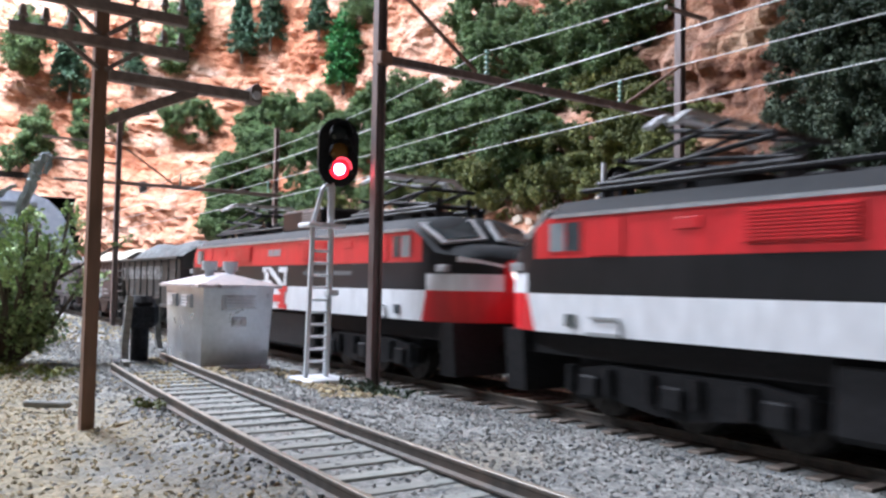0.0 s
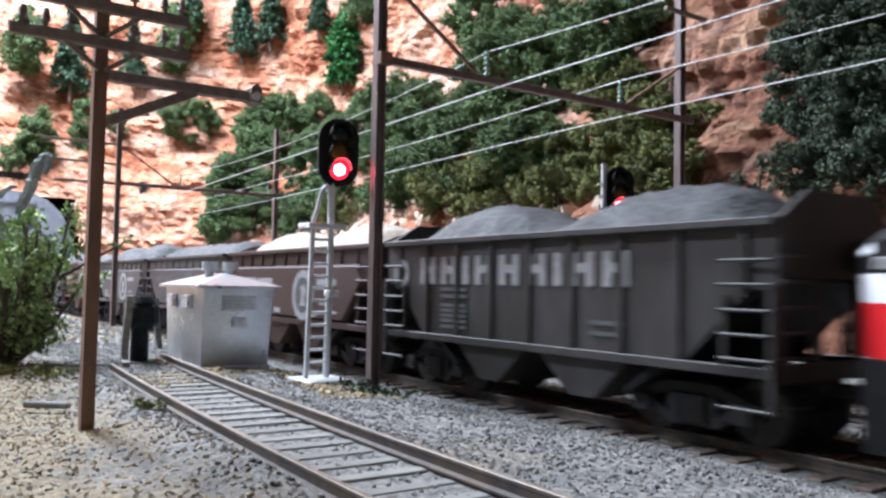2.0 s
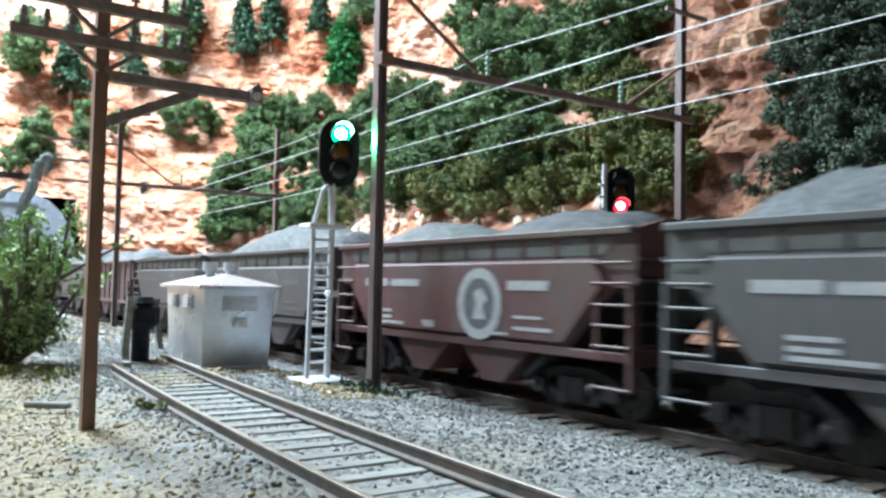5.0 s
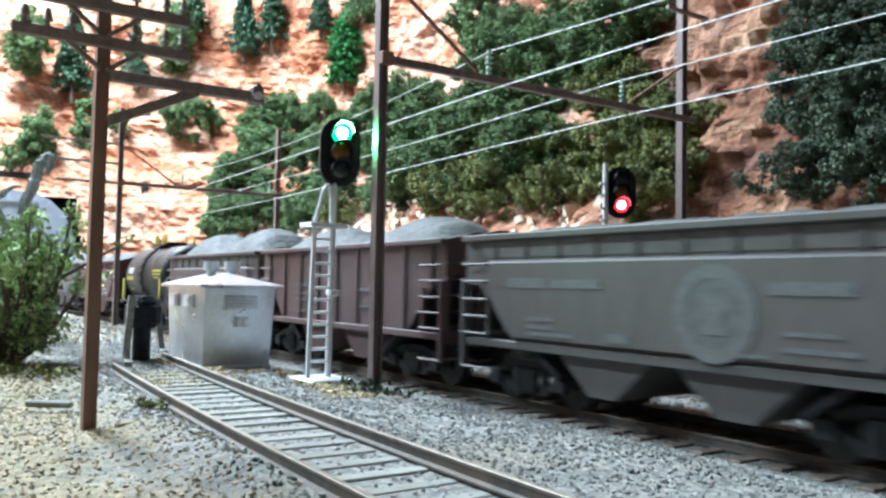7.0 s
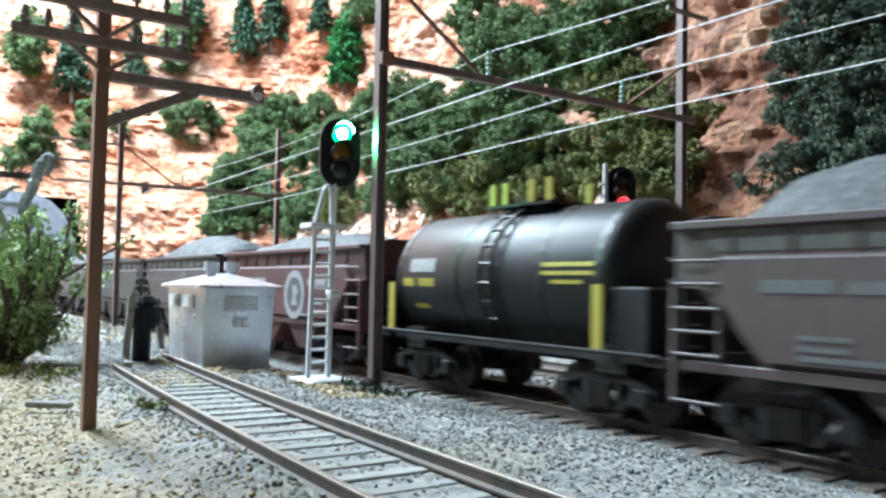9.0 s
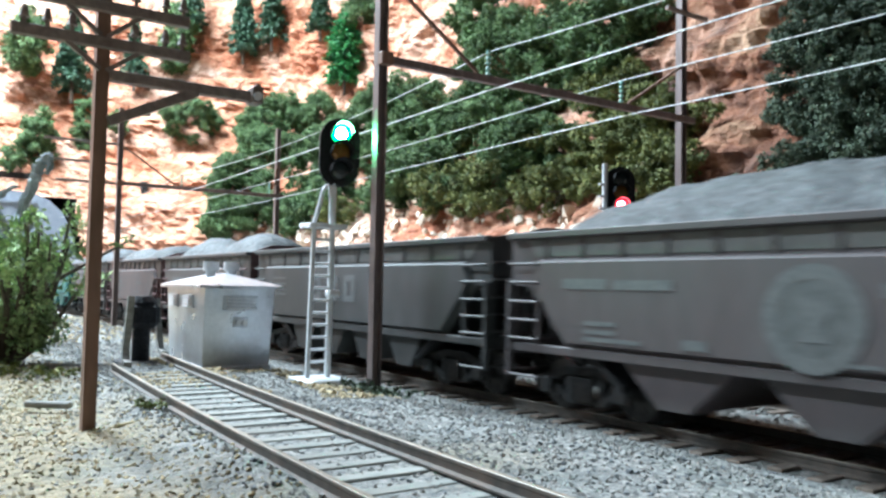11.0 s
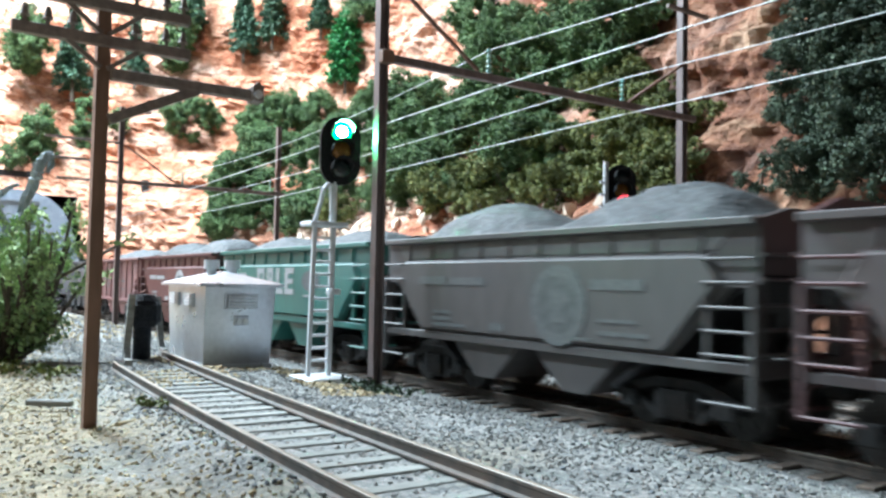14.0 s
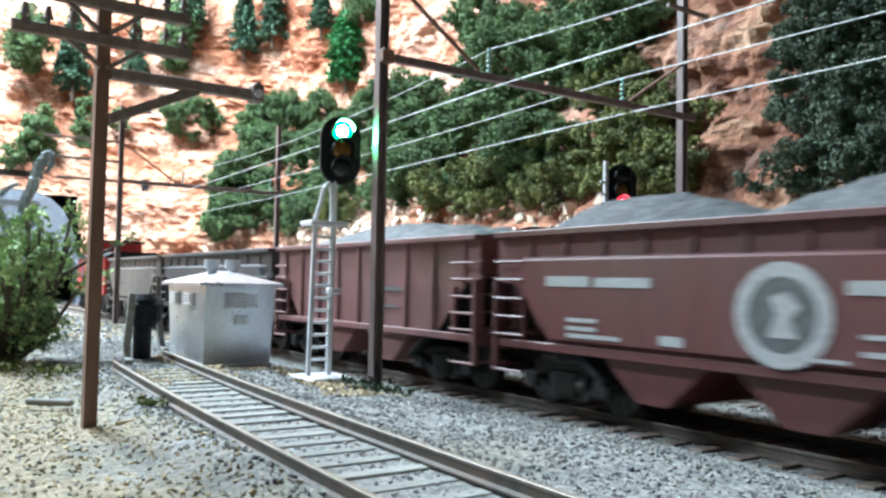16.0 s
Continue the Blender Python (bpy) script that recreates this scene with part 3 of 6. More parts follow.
pebbles("gravel", M["gravel_dark"], "dark chips on the far ground beside the main line", 3500, -640, -330, 20, 110, 0.9, lambda x, y, r: off_rails(x, y), 16)
pebbles("dirt_crumbs", M["dirt_crumb"], "tan crumbs on the far ground beside the main line", 4500, -640, -330, 20, 110, 0.9, lambda x, y, r: off_rails(x, y), 17)


pebbles("dirt_crumbs", M["dirt_crumb"], "tan crumbs between the siding's rails", 900, -214, -176, 45, 68, 0.6, lambda x, y, r: off_rails(x, y) and r.random() < rise(-176, -200, x), 18)


# ---- telegraph pole beside the siding ----
def insulator(bm, x, y, z, s=1.0):
    rod(bm, (x, y, z), (x, y, z + 0.9 * s), 0.35 * s, 6)
    rod(bm, (x, y, z + 0.9 * s), (x, y, z + 1.7 * s), 0.85 * s, 8, 0.5 * s)
    rod(bm, (x, y, z + 1.7 * s), (x, y, z + 2.8 * s), 0.62 * s, 8, 0.35 * s)
    return bm


def telegraph_pole():
    t = thing("telegraph_pole", -137, 26.2, 1.0, "brown square telegraph pole with three grey-brown crossarms", "telegraph pole")
    part("post", new_bar((0, 0, -2), (0.4, 0, 84), 2.3, 2.0, up=(0, 1, 0)), M["pole"], t)
    for z, y0, y1 in ((61.9, -13.3, 13.5), (67.7, -13.4, 13.3)):
        a = part("crossarm", new_box(0.95, 2.5, y0, y1, z - 0.9, z + 0.9, bevel=0.15), M["arm"], t)
        for y in (-11.5, -8.3, -4.8, 4.6, 9.4, 12.2):
            part("insulator", insulator(bmesh.new(), 2.0, y, z + 0.9, 1.0), M["arm"], a)
    for y in (-6, 6):
        part("brace", new_bar((1.9, 0.5 if y > 0 else -0.5, 57.5), (1.9, y, 61.5), 0.7, 0.7), M["arm"], t)
        part("brace", new_bar((1.9, 0.5 if y > 0 else -0.5, 63.0), (1.9, y, 67.3), 0.7, 0.7), M["arm"], t)
    part("bracket_arm", new_box(0.6, 2.4, 1.1, 25.2, 55.9, 57.7, bevel=0.15), M["arm"], t)
    part("bracket_strut", new_bar((1.5, 1.0, 49.4), (1.5, 15.0, 56.2), 1.6, 1.6), M["arm"], t)
    lamp = part("bracket_lamp", new_plate([(24.2, 55.6), (26.2, 55.6), (26.2, 58.2), (25.2, 59.0), (24.2, 58.2)], "x", 0.2, 3.4), M["arm"], t, "small grey housing with a white lens")
    part("lens", new_rod((3.4, 25.1, 56.7), (3.9, 25.1, 56.7), 0.75, 10), M["white_metal"], lamp)


telegraph_pole()


# ---- catenary portals ----
def string_of_discs(bm, x, y, z0, z1):
    n = max(int(abs(z1 - z0) / 1.3), 2)
    for i in range(n):
        z = z0 + (z1 - z0) * (i + 0.5) / n
        rod(bm, (x, y, z - 0.34), (x, y, z + 0.34), 0.85, 10, 0.6)
    rod(bm, (x, y, z0), (x, y, z1), 0.3, 6)
    return bm


def portal(x, y0, y1, zb, top, arms, label):
    t = thing("catenary_portal", x, 0, 0, label, "catenary portal", "catenary portals")
    for y, base in ((y0, 0.6), (y1, -1.5)):
        shape = [(-1.25, -1.3), (1.25, -1.3), (1.25, -0.8), (0.3, -0.8), (0.3, 0.8), (1.25, 0.8), (1.25, 1.3), (-1.25, 1.3)]
        part("mast", new_plate([(a, y + b) for a, b in shape], "z", base - 4, top), M["mast"], t)
    beam = bmesh.new()
    box(beam, 1.35, 3.2, y0 - 1.5, y1 + 3.5, zb - 1.0, zb + 1.0, bevel=0.2)
    part("beam", beam, M["mast"], t)
    part("bracket", new_box(1.2, 3.6, y0 - 1.7, y0 + 1.7, zb - 1.5, zb + 1.7, bevel=0.2), M["pole"], t)
    part("stay", new_bar((2.7, y0 + 1.5, zb + 19.5), (2.7, 126.0, zb + 1.2), 0.8, 0.8), M["pole"], t)
    part("stay", new_bar((2.7, y1 - 1.5, zb + 18), (2.7, 183.5, zb + 1.2), 0.8, 0.8), M["pole"], t)
    for y in (129.5, 180.6):
        part("insulator", string_of_discs(bmesh.new(), 2.7, y, zb + 1, zb + 8), M["glass"], t, "green glass insulator stack")
        part("hanger", new_bar((2.7, y, zb - 1), (2.7, y, zb - 3.6), 1.0, 0.7), M["arm"], t)
    for z, ya, yb in arms:
        part("crossarm", new_box(1.2, 2.6, ya, yb, z - 0.6, z + 0.6, bevel=0.1), M["arm"], t)
    return t


portal(-172.5, 98, 211.5, 80.7, 122, ((116.0, 202, 222),), "brown steel catenary portal over both main tracks")
portal(-450, 97.3, 186.5, 76.5, 117, ((97, 60, 96), (86.5, 62, 96), (76, 66, 96), (115, 98, 112)), "far brown catenary portal with side arms")


def catenary():
    for y, z, sag, r, label in ((130.0, 88.4, 5.0, 0.36, "thin silver messenger wire over the main track"), (128.2, 77.1, 0.1, 0.5, "bright silver contact wire over the main track"),
                                (180.6, 88.6, 1.2, 0.44, "thin silver messenger wire over the second track"), (180.8, 77.6, 0.1, 0.46, "silver contact wire over the second track")):
        spans = [(-850, -450), (-450, -172.5), (-172.5, 160), (160, 500)]
        bm = bmesh.new()
        pts = []
        for a, b in spans:
            for i in range(16):
                u = i / 16
                drop = 4 * sag * u * (1 - u)
                pts.append((a + (b - a) * u + 2.7, y, z - drop - 4.2 * min(max((-172.5 - a - (b - a) * u) / 277.5, 0), 1)))
        rings = [[bm.verts.new((px, py + 0.62 * r * 0.5 * math.cos(i * math.pi / 5), pz + 0.62 * r * 0.5 * math.sin(i * math.pi / 5))) for i in range(10)] for px, py, pz in pts]
        for a, b in zip(rings, rings[1:]):
            for i in range(10):
                bm.faces.new((a[i], a[(i + 1) % 10], b[(i + 1) % 10], b[i]))
        ob = part("catenary_wire", bm, M["wire"], smooth=True)
        tagged(ob, label, "wire", "catenary wires")


catenary()


# ---- lineside things ----
def stadium(hw, z0, z1, n=10):
    pts = [(hw * math.cos(math.pi * i / n), z1 - hw + hw * math.sin(math.pi * i / n)) for i in range(n + 1)]
    return pts + [(-hw * math.cos(math.pi * i / n), z0 + hw - hw * math.sin(math.pi * i / n)) for i in range(n + 1)]


def lens_mesh(r, front, back, hot):
    """A domed roundel with two faces: front towards +x, with the filament's bright middle."""
    bm = bmesh.new()
    n = 24
    for x, rr, m, flip in ((0.3, r, 0, False), (-0.3, r, 1, True)):
        rim = [bm.verts.new((x, rr * math.cos(2 * math.pi * i / n), rr * math.sin(2 * math.pi * i / n))) for i in range(n)]
        s = 1 if x > 0 else -1
        ctr = bm.verts.new((x + s * 0.9, 0, 0))
        core = [bm.verts.new((x + s * 0.75, 0.58 * v.co.y, 0.58 * v.co.z)) for v in rim]
        mid = [bm.verts.new((x + s * 0.4, 0.84 * v.co.y, 0.84 * v.co.z)) for v in rim]
        for i in range(n):
            j = (i + 1) % n
            bm.faces.new((ctr, core[i], core[j])).material_index = 2 if x > 0 else m
            bm.faces.new((core[i], mid[i], mid[j], core[j])).material_index = m
            bm.faces.new((mid[i], rim[i], rim[j], mid[j])).material_index = m
    rod(bm, (-0.29, 0, 0), (0.29, 0, 0), r, n, mat=1)
    return mesh_of(bm, [front, back, hot], smooth=False)


M["red_on"] = glowing("lit_red_lens", (1.0, 0.015, 0.03), 2.6)
M["red_hot"] = glowing("red_lamp_filament", (1.0, 0.07, 0.09), 90.0)
M["green_on"] = glowing("lit_green_lens", (0.06, 1.0, 0.24), 3.2)
M["green_hot"] = glowing("green_lamp_filament", (0.17, 1.0, 0.32), 1700.0)
SIGNAL_LENSES = {}


def signal_head(t, x, y, z0, z1, turn, lit, s=1.0):
    """Black oval head with three hooded lenses."""
    h = part("signal_head", new_plate(stadium(5.2 * s, z0, z1), "x", -1.6, 0.0), M["black"], t, "black oval signal head")
    h.matrix_basis = pose(x * K, y * K, 0, 0, 0, turn)
    part("lamp_case", new_box(-6.0, -1.6, -2.8 * s, 2.8 * s, z0 + 3 * s, z1 - 3 * s, bevel=0.5), M["black"], h)
    mid = (z0 + z1) / 2
    for key, z in (("red", mid - 4.65 * s), ("amber", mid), ("green", mid + 4.65 * s)):
        v = bmesh.new()
        rows = []
        for d, rr in ((0.0, 2.55), (5.6, 2.75)):
            rows.append([[v.verts.new((d if a > -0.25 else min(d, 1.4), q * s * math.cos(2 * math.pi * i / 24), z + q * s * a)) for i in range(24) for a in (math.sin(2 * math.pi * i / 24),)] for q in (rr, rr - 0.22)])
        for i in range(24):
            j = (i + 1) % 24
            v.faces.new((rows[0][0][i], rows[0][0][j], rows[1][0][j], rows[1][0][i]))
            v.faces.new((rows[0][1][i], rows[0][1][j], rows[1][1][j], rows[1][1][i]))
            v.faces.new((rows[1][0][i], rows[1][0][j], rows[1][1][j], rows[1][1][i]))
        part("hood", v, M["black"], h)
        front = {"red": M["red_on"], "amber": M["amber_lens"], "green": M["green_on"]}[key]
        o = part("lens", lens_mesh(2.46 * s, front, M["amber_lens"] if key == "amber" else M["dark_lens"], {"red": M["red_hot"], "amber": M["amber_lens"], "green": M["green_hot"]}[key]), None, h, {"red": "red lens", "amber": "unlit amber lens", "green": "green lens"}[key])
        o.matrix_basis = pose(0.75 * K, 0, z * K, 0, 0, 0 if key in lit else 180)
        if t.name == "ladder_signal":
            SIGNAL_LENSES[key] = (o, z)
    return h


def ladder_signal():
    t = thing("ladder_signal", -187, 92.4, 0.9, "pale grey ladder signal with a black oval three-lens head", "railway signal", "railway signals")
    part("base", new_box(-5.5, 8.0, -8.2, 3.4, -2.4, 0.5, bevel=0.3), M["white_metal"], t, "pale grey cast base slab")
    part("mast", new_rod((0.2, 0, 0.3), (0.6, 0.4, 50), 0.85, 14, 0.75), M["white_metal"], t)
    lad = part("ladder", ladder_stiles(), M["white_metal"], t)
    for k in range(11):
        z = 4.5 + k * 3.1
        y = -5.4 + 0.02 * z
        part("rung", new_rod((0.6, y, z), (0.6, -0.4, z), 0.36, 6), M["white_metal"], lad)
    part("platform", new_box(-3.5, 3.5, -7.2, 3.2, 38.4, 39.5, bevel=0.2), M["white_metal"], t)
    hoop = bmesh.new()
    pts = [(0.6, -5.0, 39.4), (0.6, -3.6, 44), (0.6, -2.6, 48), (0.6, -1.6, 49.4), (0.6, -0.6, 48.8), (0.6, -0.3, 46), (0.6, -0.2, 39.4)]
    for p, q in zip(pts, pts[1:]):
        rod(hoop, p, q, 0.62, 8)
    part("ladder_hoop", hoop, M["white_metal"], t)
    part("bracket", new_box(-0.8, 2.2, -0.8, 2.2, 21.0, 22.6, bevel=0.3), M["white_metal"], t)
    signal_head(t, 1.6, 1.4, 49.2, 67.0, -17, ("red",))


def ladder_stiles():
    bm = bmesh.new()
    bar(bm, (0.6, -5.8, 0.4), (0.6, -4.9, 38.6), 1.0, 0.9, up=(1, 0, 0))
    return bm


ladder_signal()


def far_signal():
    t = thing("mast_signal", -187, 193.2, -2.4, "far black oval signal on a pale mast, showing red", "railway signal", "railway signals")
    part("mast", new_rod((-1.6, 0, 0), (-1.6, 0, 69), 0.9, 12), M["white_metal"], t)
    part("base", new_box(-5, 3, -4, 4, -1.5, 1, bevel=0.3), M["white_metal"], t)
    for k in range(9):
        part("rung", new_rod((-1.6, 0, 30 + 4 * k), (-1.6, -2.6, 30 + 4 * k), 0.4, 6), M["white_metal"], t)
    signal_head(t, 1.0, 4.4, 50.8, 68.2, -36, ("red",), 0.96)


far_signal()


def relay_hut():
    t = thing("relay_hut", -233.8, 79.5, 1.2, "silver-painted flared metal relay hut with louvres and roof vents", "relay hut", turn=-2.5)
    bm = bmesh.new()
    lx, ly, fx, fy, zt = 18.4, 9.3, 2.6, 0.5, 22.3
    lo = [bm.verts.new((sx * lx, sy * ly, 0.6)) for sx, sy in ((-1, -1), (1, -1), (1, 1), (-1, 1))]
    hi = [bm.verts.new((sx * (lx + fx), sy * (ly + fy), zt)) for sx, sy in ((-1, -1), (1, -1), (1, 1), (-1, 1))]
    bm.faces.new(lo[::-1])
    bm.faces.new(hi)
    for i in range(4):
        bm.faces.new((lo[i], lo[(i + 1) % 4], hi[(i + 1) % 4], hi[i]))
    bmesh.ops.bevel(bm, geom=list(bm.edges), offset=0.16, segments=1, affect="EDGES", profile=0.5)
    body = part("body", bm, M["silver"], t)
    part("plinth", new_box(-lx - 0.6, lx + 0.6, -ly - 0.6, ly + 0.6, -1.2, 1.0, bevel=0.25), M["silver"], t)
    rf = bmesh.new()
    ox, oy = lx + fx + 1.6, ly + fy + 1.8
    a = [rf.verts.new((sx * ox, sy * oy, zt - 0.1)) for sx, sy in ((-1, -1), (1, -1), (1, 1), (-1, 1))]
    b = [rf.verts.new((sx * ox, sy * oy, zt + 0.7)) for sx, sy in ((-1, -1), (1, -1), (1, 1), (-1, 1))]
    c = [rf.verts.new((sx * 8, 0, 26.4)) for sx in (-1, 1)]
    rf.faces.new(a[::-1])
    for i in range(4):
        rf.faces.new((a[i], a[(i + 1) % 4], b[(i + 1) % 4], b[i]))
    rf.faces.new((b[0], b[1], c[1], c[0]))
    rf.faces.new((b[1], b[2], c[1]))
    rf.faces.new((b[2], b[3], c[0], c[1]))
    rf.faces.new((b[3], b[0], c[0]))
    roof = part("roof", rf, M["silver"], t)
    for x, y in ((1.5, -2.9), (2.5, 2.9)):
        v = part("roof_vent", new_rod((x, y, 24.2), (x, y, 28.2), 1.35, 12), M["white_metal"], roof)
        part("vent_cap", new_rod((x, y, 27.2), (x, y, 29.8), 2.2, 12), M["white_metal"], v)
    # louvres on the long side and on the end
    for x in (-10.5, 6.0):
        lv = part("louvre", new_box(x - 3.9, x + 3.9, -ly - 0.95, -ly - 0.1, 16.4, 20.2, bevel=0.1), M["silver"], body)
        for k in range(4):
            part("slat", new_box(x - 3.4, x + 3.4, -ly - 1.9, -ly - 0.9, 16.8 + k * 0.88, 17.2 + k * 0.88, bevel=0.08), M["white_metal"], lv)
    lv = part("louvre", new_box(lx + 1.6, lx + 2.6, -4.6, 5.0, 16.2, 20.2, bevel=0.1), M["silver"], body)
    for k in range(4):
        part("slat", new_box(lx + 2.5, lx + 3.5, -3.8, 4.2, 16.6 + k * 0.9, 17.05 + k * 0.9, bevel=0.08), M["white_metal"], lv)
    for y in (-4.2, -1.4, 1.6, 4.6):
        for z in (16.45, 19.95):
            part("rivet", new_rod((lx + 2.5, y, z), (lx + 3.0, y, z), 0.22, 6), M["silver"], lv)
    hp = part("hasp_plate", new_box(lx + 1.3, lx + 2.2, -1.6, 2.4, 11.6, 14.2, bevel=0.15), M["silver"], body)
    for y in (-0.5, 1.3):
        part("knob", new_rod((lx + 2.0, y, 12.8), (lx + 3.0, y, 12.8), 0.85, 10), M["white_metal"], hp)
    for z, d in ((20.0, 2.3), (4.5, 0.5)):
        part("hinge", new_rod((lx + d - 0.3, ly - 0.8, z), (lx + d + 0.7, ly - 0.8, z), 0.6, 8), M["silver"], body)


relay_hut()


def buffer_stop():
    t = thing("buffer_stop", -218, 56, 1.0, "bent-rail buffer stop with greyed uprights at the siding's end", "buffer stop")
    for pts in ([(6, -6.6, 2.9), (1.5, -6.0, 3.2), (-0.6, -5.7, 6), (-1.0, -4.6, 20.0)], [(-24, 10.6, 2.8), (-28, 10.8, 3.2), (-30, 10.8, 6), (-30.5, 9.6, 18.8)]):
        bm = bmesh.new()
        for p, q in zip(pts, pts[1:]):
            bar(bm, p, q, 1.3, 1.7, up=(0, 1, 0))
        part("upright", bm, M["grey_wood"], t)
    m = thing("switch_machine", -240, 59.4, 1.0, "black cast motor case on a pedestal behind the buffer stop", "switch machine")
    part("pedestal", new_rod((0, 0, 0.8), (0, 0, 11.5), 2.5, 16), M["black_rough"], m)
    part("motor_case", new_box(-4.4, 4.4, -4.4, 4.4, 10.4, 18.2, bevel=1.7), M["black_rough"], m)
    part("lid", new_rod((0, 0, 17.8), (0, 0, 19.6), 4.2, 18, 3.0), M["black_rough"], m)
    part("foot_plate", new_box(-5.5, 5.5, -6.5, 6.5, -0.8, 1.2, bevel=0.3), M["black_rough"], m)


buffer_stop()


def sticks():
    a = thing("stick", -164.5, 24.6, 1.9, "dark flat stick lying on the dirt", "stick", turn=52)
    part("stick_body", new_box(-4.4, 4.4, -0.8, 0.8, -0.6, 0.6, bevel=0.3), M["grey_wood"], a)
    b = thing("stick", -139, 33.2, 1.9, "pale tan twig lying in the gravel", "stick", turn=-62)
    part("stick_body", new_rod((-3, 0, -0.6), (3, 0, -0.4), 0.6, 8, 0.45), M["dirt_crumb"], b)


sticks()


# ---- tunnel portal at the far end of the main line ----
def tunnel():
    t = thing("tunnel_portal", -858, 0, 0, "pale grey domed concrete tunnel portal under a rock overhang", "tunnel portal", kind="structure")
    dome = [(58, -4), (58, 96), (72, 104), (90, 108), (108, 107), (122, 101), (134, 90), (142, 74), (147, 56), (150, 40), (152, -4)]
    arch = [(148.5, -4), (148.5, 30)] + [(127 + 21.5 * math.cos(math.pi * i / 10), 30 + 21.5 * math.sin(math.pi * i / 10)) for i in range(1, 10)] + [(105.5, 30), (105.5, -4)]
    part("facade", new_plate(dome + arch, "x", -26, 0), M["concrete"], t)
    part("coping", new_bar((1, 62, 98), (1, 112, 98), 2.2, 2.2), M["concrete"], t)
    # added box behind the portal; near-black colour stands in for the tunnel's darkness
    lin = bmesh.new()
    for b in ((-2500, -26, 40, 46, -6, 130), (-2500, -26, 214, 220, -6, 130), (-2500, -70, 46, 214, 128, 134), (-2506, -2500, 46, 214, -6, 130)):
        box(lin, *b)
    tagged(part("void_box", lin, M["dark_void"], t), kind="structure")


tunnel()


# ---- plants ----
def leaves(rng, centres, radii, leaf, density=0.6, squash=1.0, jitter=0.75):
    """Small leaf blades over the skins of many clumps: arrays of places and corners."""
    pos, nor = [], []
    for c, r in zip(centres, radii):
        n = max(int(12.6 * r * r / (leaf * leaf) * density), 8)
        d = rng.normal(size=(n, 3))
        d /= np.linalg.norm(d, axis=1, keepdims=True)
        pos.append(np.asarray(c) + d * r * rng.uniform(0.45, 1.12, (n, 1)) * (1, 1, squash))
        nor.append(d + rng.normal(size=(n, 3)) * jitter)
    pos, nor = np.concatenate(pos), np.concatenate(nor)
    nor /= np.linalg.norm(nor, axis=1, keepdims=True)
    ref = rng.normal(size=nor.shape)
    u = np.cross(nor, ref)
    u /= np.linalg.norm(u, axis=1, keepdims=True) + 1e-9
    v = np.cross(nor, u)
    s = leaf * rng.uniform(0.45, 1.15, (len(pos), 1))
    a, b = u * s * 0.75, v * s * 0.42
    q = np.stack([pos - a, pos - b * 1.0 + nor * s * 0.12, pos + a, pos + b * 1.0 + nor * s * 0.12], 1).reshape(-1, 3)
    f = np.arange(len(q)).reshape(-1, 4)
    return q, f


def gnarled(path, seed, steps=4, wobble=0.5):
    """The same path in shorter, crooked steps of uneven thickness."""
    rng = np.random.default_rng(seed)
    out = []
    for (p, r), (q, r2) in zip(path, path[1:]):
        for k in range(steps):
            u = k / steps
            w = (rng.random(3) - 0.5) * wobble * (r + r2) * (0.0 if not out else 0.6)
            out.append((tuple(np.array(p) * (1 - u) + np.array(q) * u + w), (r * (1 - u) + r2 * u) * rng.uniform(0.75, 1.25)))
    out.append(path[-1])
    return out


def stem_mesh(paths):
    bm = bmesh.new()
    for path in paths:
        for (p, r), (q, r2) in zip(path, path[1:]):
            rod(bm, p, q, r, 6, r2)
    return bm


def shrub(x, y, z, rw, rh, leaf_mat, label, seed, leaf=1.55, group="shrubs on the hillside"):
    rng = np.random.default_rng(seed)
    t = thing("shrub", x, y, z, label, "shrub", group)
    rw, rh = rw * 1.12, rh * 1.12
    n = int(9 + rw * rh / 19)
    d = rng.normal(size=(n, 3))
    d /= np.linalg.norm(d, axis=1, keepdims=True)
    r = rng.uniform(0.3, 1.0, (n, 1)) ** 0.45
    c = d * r * (rw * 0.92, rw * 0.55, rh * 0.92)
    c += rng.normal(size=c.shape) * 1.8
    rad = np.clip(rng.uniform(0.13, 0.36, n) * min(rw, rh * 1.4), 2.4, 8.5)
    # each lump carries its own small sprays, so that gaps stay between them
    sprays, sizes = [], []
    for ci, ri in zip(c, rad):
        m = int(5 + ri * 1.6)
        e = rng.normal(size=(m, 3))
        e /= np.linalg.norm(e, axis=1, keepdims=True)
        sprays.append(ci + e * ri * rng.uniform(0.45, 1.0, (m, 1)) * (1, 1, 0.8))
        sizes.append(rng.uniform(0.28, 0.5, m) * ri)
    q, f = leaves(rng, np.concatenate(sprays), np.clip(np.concatenate(sizes), 1.1, 3.4), leaf * 0.92, 0.95, 0.8)
    tagged(arrays("crown", q, f, M[leaf_mat], t), kind="stuff")
    paths = []
    for k in range(5):
        e = c[k % n] * 0.8
        paths.append([((0, rw * 0.5, -rh * 0.7), 1.0), ((e[0] * 0.4, rw * 0.25, -rh * 0.2), 0.7), (tuple(e), 0.3)])
    part("branchwork", stem_mesh(paths), M["bark"], t)


